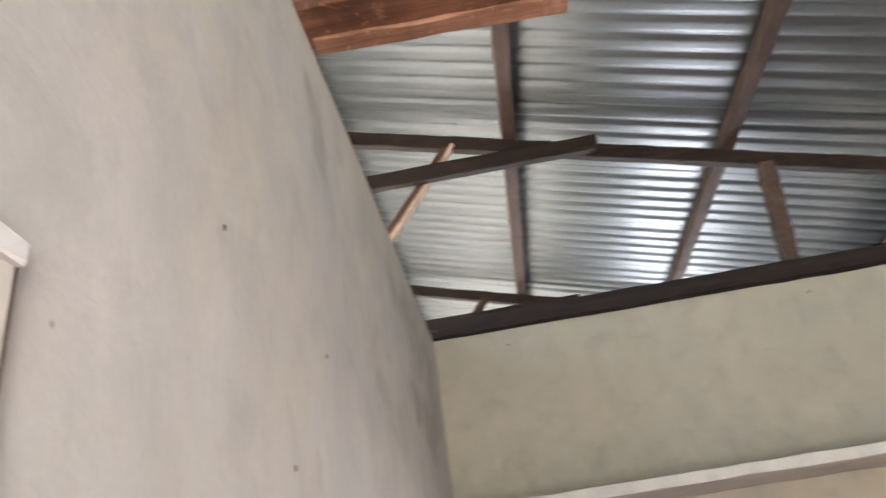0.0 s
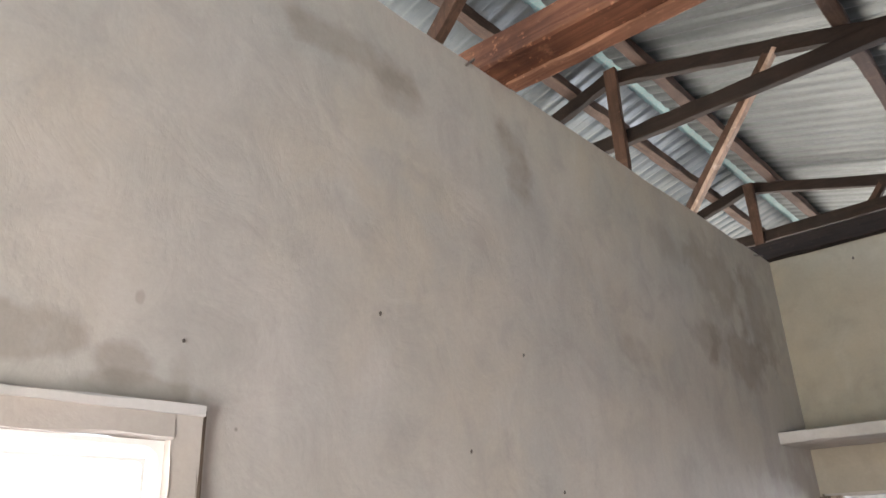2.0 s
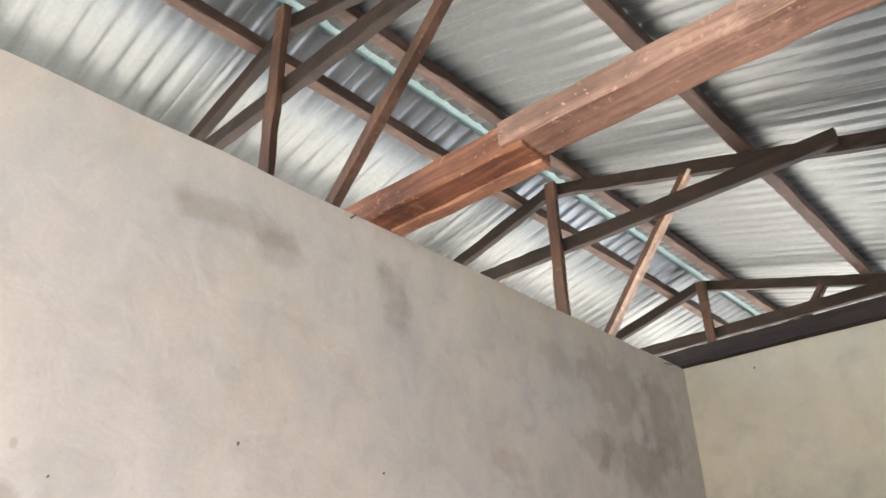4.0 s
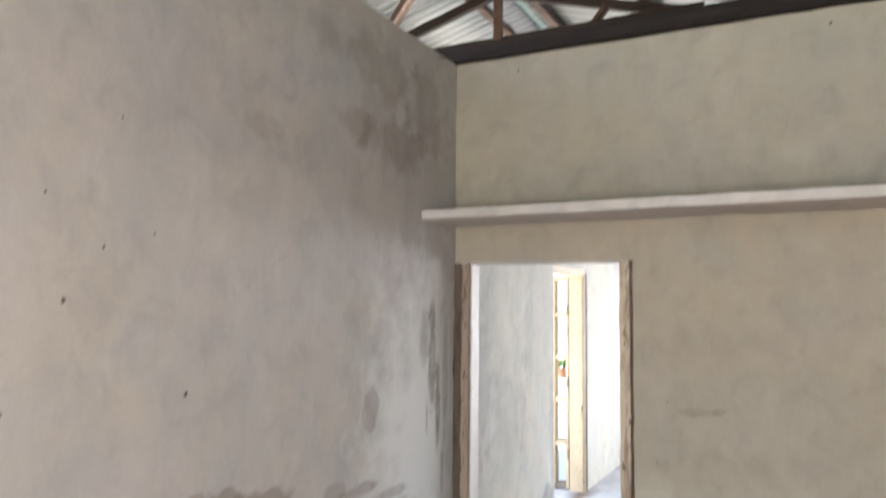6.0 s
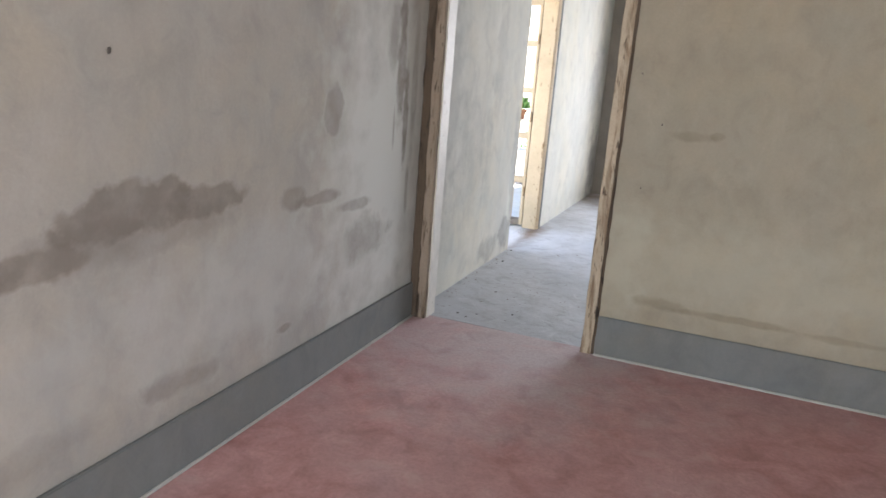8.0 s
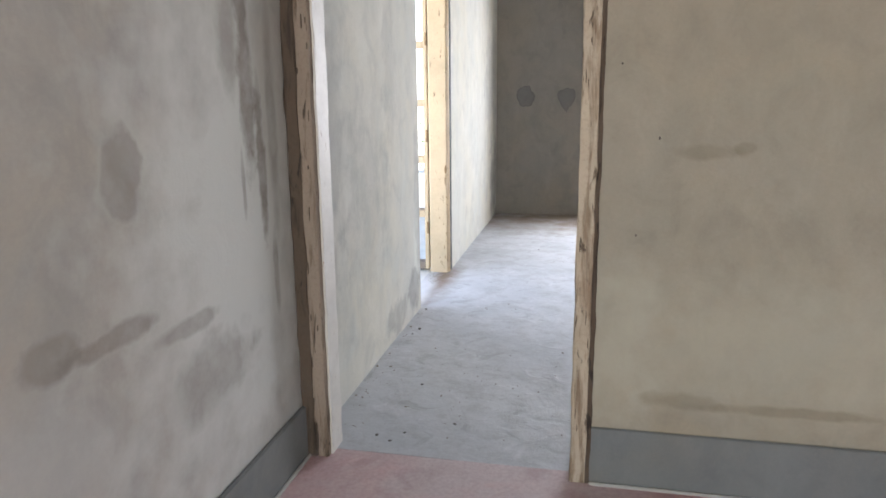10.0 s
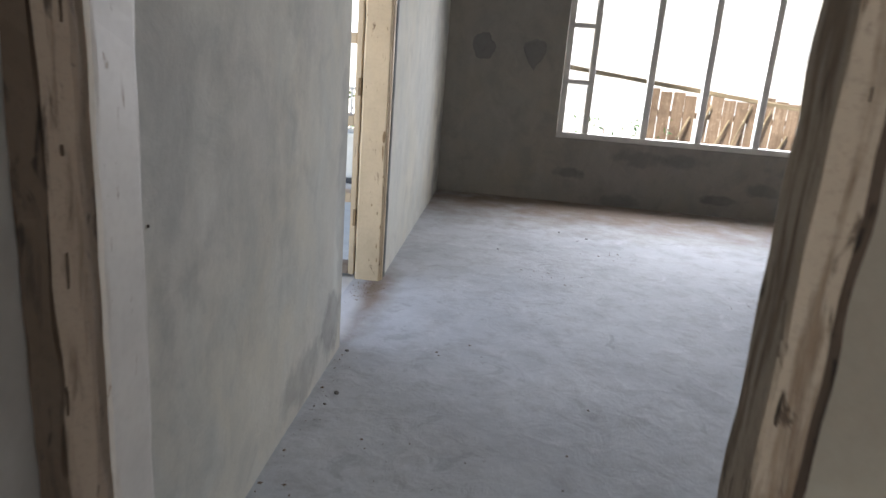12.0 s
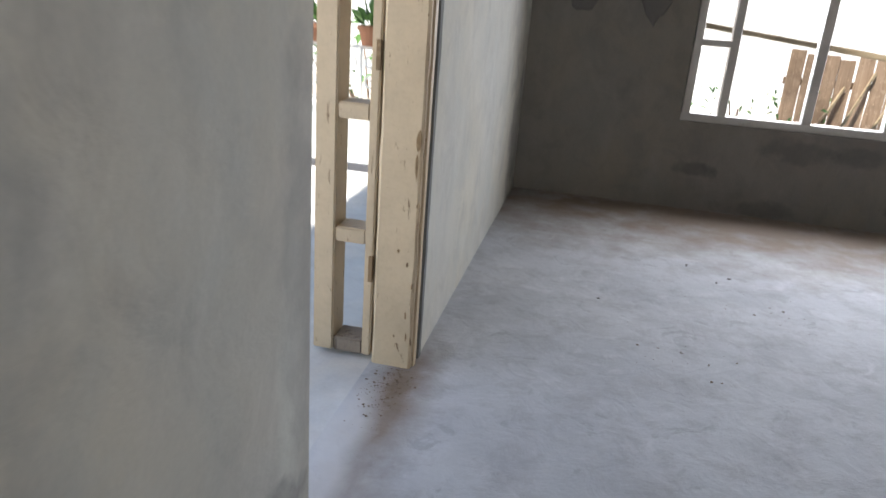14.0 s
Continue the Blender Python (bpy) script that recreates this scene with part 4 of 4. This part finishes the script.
# yard beyond the window
fence = tagged(empty("plank_fence", (3.2, 8.6, -0.35)), "brown timber plank fence in the yard", "fence")
finv = Matrix.Translation((-3.2, -8.6, 0.35))
rnd = random.Random(11)
for i in range(15):
    x = 2.3 + i * 0.155
    ob = rough_bar("plank", (x, 8.6 + rnd.uniform(-0.01, 0.01), -0.37), (x + rnd.uniform(-0.01, 0.01), 8.6, 0.86 + rnd.uniform(-0.05, 0.05)), 0.14, 0.025,
                   M_FENCE, fence, 0.006, 0.2, (0, 1, 0))
    ob.matrix_parent_inverse = finv
for z in (0.1, 0.6):
    ob = rough_bar("rail", (2.22, 8.64, z), (4.6, 8.64, z), 0.04, 0.07, M_FENCE, fence, 0.006, 0.2)
    ob.matrix_parent_inverse = finv
for i in range(9):
    x = 2.35 + i * 0.24
    tagged(rough_bar("leaning_stick", (x, 8.40, -0.36), (x + 0.42, 8.57, 0.55 + rnd.uniform(-0.1, 0.25)), 0.022, 0.022, M_BAMBOO, None, 0.006, 0.12),
           "thin pale stick leaning against the fence", "stick", "leaning sticks")
rail = tagged(empty("bamboo_rail", (2.5, 8.2, -0.35)), "crooked bamboo pole laid across posts in the yard", "pole")
binv = Matrix.Translation((-2.5, -8.2, 0.35))
for name, a, b, w in (("pole", (0.6, 8.2, 1.14), (4.6, 8.2, 0.74), 0.05), ("post", (0.9, 8.24, -0.37), (0.9, 8.24, 1.12), 0.06), ("post", (4.4, 8.24, -0.37), (4.4, 8.24, 0.80), 0.06)):
    ob = rough_bar(name, a, b, w, w, M_BAMBOO, rail, 0.012, 0.2, (0, 1, 0))
    ob.matrix_parent_inverse = binv


def shrub(x, y, z, size, seed):
    rnd = random.Random(seed)
    t = tagged(empty("shrub", (x, y, z)), "small sparse green shrub in the dry yard", "shrub", "shrubs")
    bm = bmesh.new()
    for i in range(120):
        d = Vector((rnd.gauss(0, 0.5), rnd.gauss(0, 0.5), rnd.uniform(0.25, 1.0))) * size
        leaf_blade(bm, d, d + Vector((rnd.uniform(-1, 1), rnd.uniform(-1, 1), rnd.uniform(-0.2, 1))).normalized() * 0.10 * size, 0.020 * size, rnd)
    part("foliage", bm, M_LEAF, t)
    for i in range(9):
        e = Vector((rnd.gauss(0, 0.35), rnd.gauss(0, 0.35), rnd.uniform(0.5, 0.9))) * size
        rough_bar("stem", (0, 0, 0), e, 0.012, 0.012, M_FENCE, t, 0.004, 0.15, (0, 1, 0))


shrub(1.85, 8.3, -0.36, 0.85, 21)
shrub(-1.6, 7.4, -0.36, 1.3, 23)
# added backdrop, not a known wall: fills the window view with white
bm = bm_box((-9, 13.0, -0.6), (14, 13.2, 2.4), 0.02)
tagged(finish("white_backdrop", bm, M_WHITEWALL), "added white backdrop behind the yard that keeps the window view bright", "wall", kind="structure")


# ---- marks on the walls, and loose dirt ----
def lump(radius, flat, seed, seg=14, normal="Y"):
    """A shallow irregular lump lying on a wall, its back in the plane 0."""
    rnd = random.Random(seed)
    bm = bmesh.new()
    rim = []
    for ring, (f, h) in enumerate(((1.0, 0.0), (0.86, 0.75), (0.45, 1.0))):
        row = []
        for k in range(seg):
            a = 2 * math.pi * k / seg
            r = radius[0] * f * (1 + 0.34 * noise.noise(Vector((math.cos(a) * 1.7, math.sin(a) * 1.7, seed * 1.37))))
            u, v = r * math.cos(a), r * math.sin(a) * radius[1] / radius[0]
            row.append(bm.verts.new((u, -flat * h, v) if normal == "Y" else (flat * h, u, v)))
        rim.append(row)
    for a, b in zip(rim, rim[1:]):
        for k in range(seg):
            bm.faces.new((a[k], a[(k + 1) % seg], b[(k + 1) % seg], b[k]))
    bm.faces.new(rim[-1])
    bm.faces.new(rim[0])
    return bm


for x, z, rx, rz, seed in ((0.305, 1.275, 0.095, 0.12, 3), (0.745, 1.25, 0.095, 0.135, 5)):
    ob = tagged(finish("cement_patch", lump((rx, rz), 0.008, seed, 22), M_PATCH), "dark round cement patch on the plaster wall", "cement patch", "cement patches")
    ob.location = (x, 5.5, z)
    if x > 0.5:
        for v in ob.data.vertices:
            if v.co.z < 0:
                v.co.x *= max(0.25, 1 + v.co.z * 5.2)

for (x, y, z), r in (((0.428, -0.002, 3.251), 0.011), ((2.15, -0.002, 3.26), 0.012), ((1.304, -0.002, 1.268), 0.007), ((1.244, -0.002, 0.941), 0.006), ((1.175, -0.002, 1.507), 0.006),
                     ):
    ob = tagged(finish("plaster_pit", lump((r * 0.55, r * 0.8), 0.002, r * 900, 9), M_MARK), "small dark pit in the plaster", "pit", "wall pits")
    ob.location = (x, y, z)
for (y, z), r in (((-3.104, 2.412), 0.006), ((-2.21, 1.452), 0.011), ((-2.714, 1.786), 0.012), ((-2.89, 1.46), 0.007), ((-2.79, 2.11), 0.006),
                  ((-2.38, 2.02), 0.006), ((-2.58, 1.96), 0.007), ((-2.53, 2.4), 0.005), ((-3.60, 2.26), 0.004), ((0.35, 0.95), 0.004)):
    ob = tagged(finish("plaster_pit", lump((r * 0.7, r), 0.003, r * 900 + y, 9, "X"), M_MARK), "small dark pit in the plaster", "pit", "wall pits")
    ob.location = (0.001, y, z)
# bent nail at the wall top
nail = rough_bar("bent_nail", (-0.01, -2.72, TOP - 0.02), (0.05, -2.74, TOP - 0.035), 0.006, 0.006, M_MARK, None, 0.001, 0.02)
tagged(nail, "bent rusty nail in the wall top", "nail", "nails")
nail = rough_bar("bent_nail", (-0.01, -0.26, TOP - 0.015), (0.045, -0.25, TOP - 0.04), 0.006, 0.006, M_MARK, None, 0.001, 0.02)
tagged(nail, "bent rusty nail in the wall top", "nail", "nails")

def crumbs(places, sizes, seed):
    rnd = random.Random(seed)
    bm = bmesh.new()
    for x, y in places:
        r = rnd.choice(sizes) * rnd.uniform(0.6, 1.5)
        a = rnd.uniform(0, 6.28)
        vs = []
        for k in range(5):
            t = a + k * 1.257
            s = r * rnd.uniform(0.5, 1.6)
            vs.append(bm.verts.new((x + s * math.cos(t), y + s * math.sin(t), 0.002)))
        top = bm.verts.new((x + r * 0.2, y, 0.002 + r * 0.6))
        for k in range(5):
            bm.faces.new((vs[k], vs[(k + 1) % 5], top))
    return bm


# pebbles by the wall and the doorway
for i, (x, y, r) in enumerate(((0.042, 1.925, 0.013), (0.095, 1.54, 0.016), (0.302, 0.746, 0.010), (0.238, 0.20, 0.012), (0.307, 0.16, 0.010), (0.542, 0.36, 0.011), (0.348, 0.24, 0.009),
                               (0.075, 1.447, 0.010), (1.175, 4.176, 0.010), (1.242, 4.254, 0.012), (1.051, 4.376, 0.011), (0.62, 3.76, 0.010))):
    bm = bmesh.new()
    r *= 0.62
    bmesh.ops.create_icosphere(bm, subdivisions=2, radius=r)
    for v in bm.verts:
        v.co *= 1 + 0.35 * noise.noise(v.co * 110 + Vector((i * 5.0, 0, 0)))
        v.co.z = max(-r * 0.35, v.co.z * 0.45)
        v.co.x *= 1.3
    ob = tagged(finish("pebble", bm, M_PATCH), "small dark lump of dried mortar on the cement floor", "pebble", "pebbles")
    ob.location, ob.rotation_euler = (x, y, r * 0.33), (0, 0, i * 1.7)

# crumbs on the cement floor
rnd = random.Random(7)
soil = [(-0.04 + rnd.gauss(0, 0.035), 2.72 + rnd.gauss(0, 0.09)) for i in range(260)]
soil = [(x, min(y, 2.845)) for x, y in soil]
tagged(finish("soil_crumbs", crumbs(soil, (0.001, 0.0015, 0.002, 0.0035), 1), M_SOIL), "loose brown soil at the foot of the door frame", "soil", kind="stuff")
places = [(rnd.uniform(0.05, 1.05), rnd.uniform(0.2, 1.3)) for i in range(60)] + [(0.015 + abs(rnd.gauss(0, 0.05)), rnd.uniform(0.2, 1.95)) for i in range(60)]
for cx, cy, n in ((0.55, 0.85, 16), (0.95, 3.3, 22), (1.3, 3.9, 18), (2.0, 3.1, 12), (0.7, 1.9, 10)):
    places += [(cx + rnd.gauss(0, 0.16), cy + rnd.gauss(0, 0.10)) for i in range(n)]
bm = crumbs(places, (0.0015, 0.002, 0.003, 0.005), 2)
tagged(finish("floor_debris", bm, M_SOIL), "dark crumbs of soil scattered over the cement floor", "debris", kind="stuff")
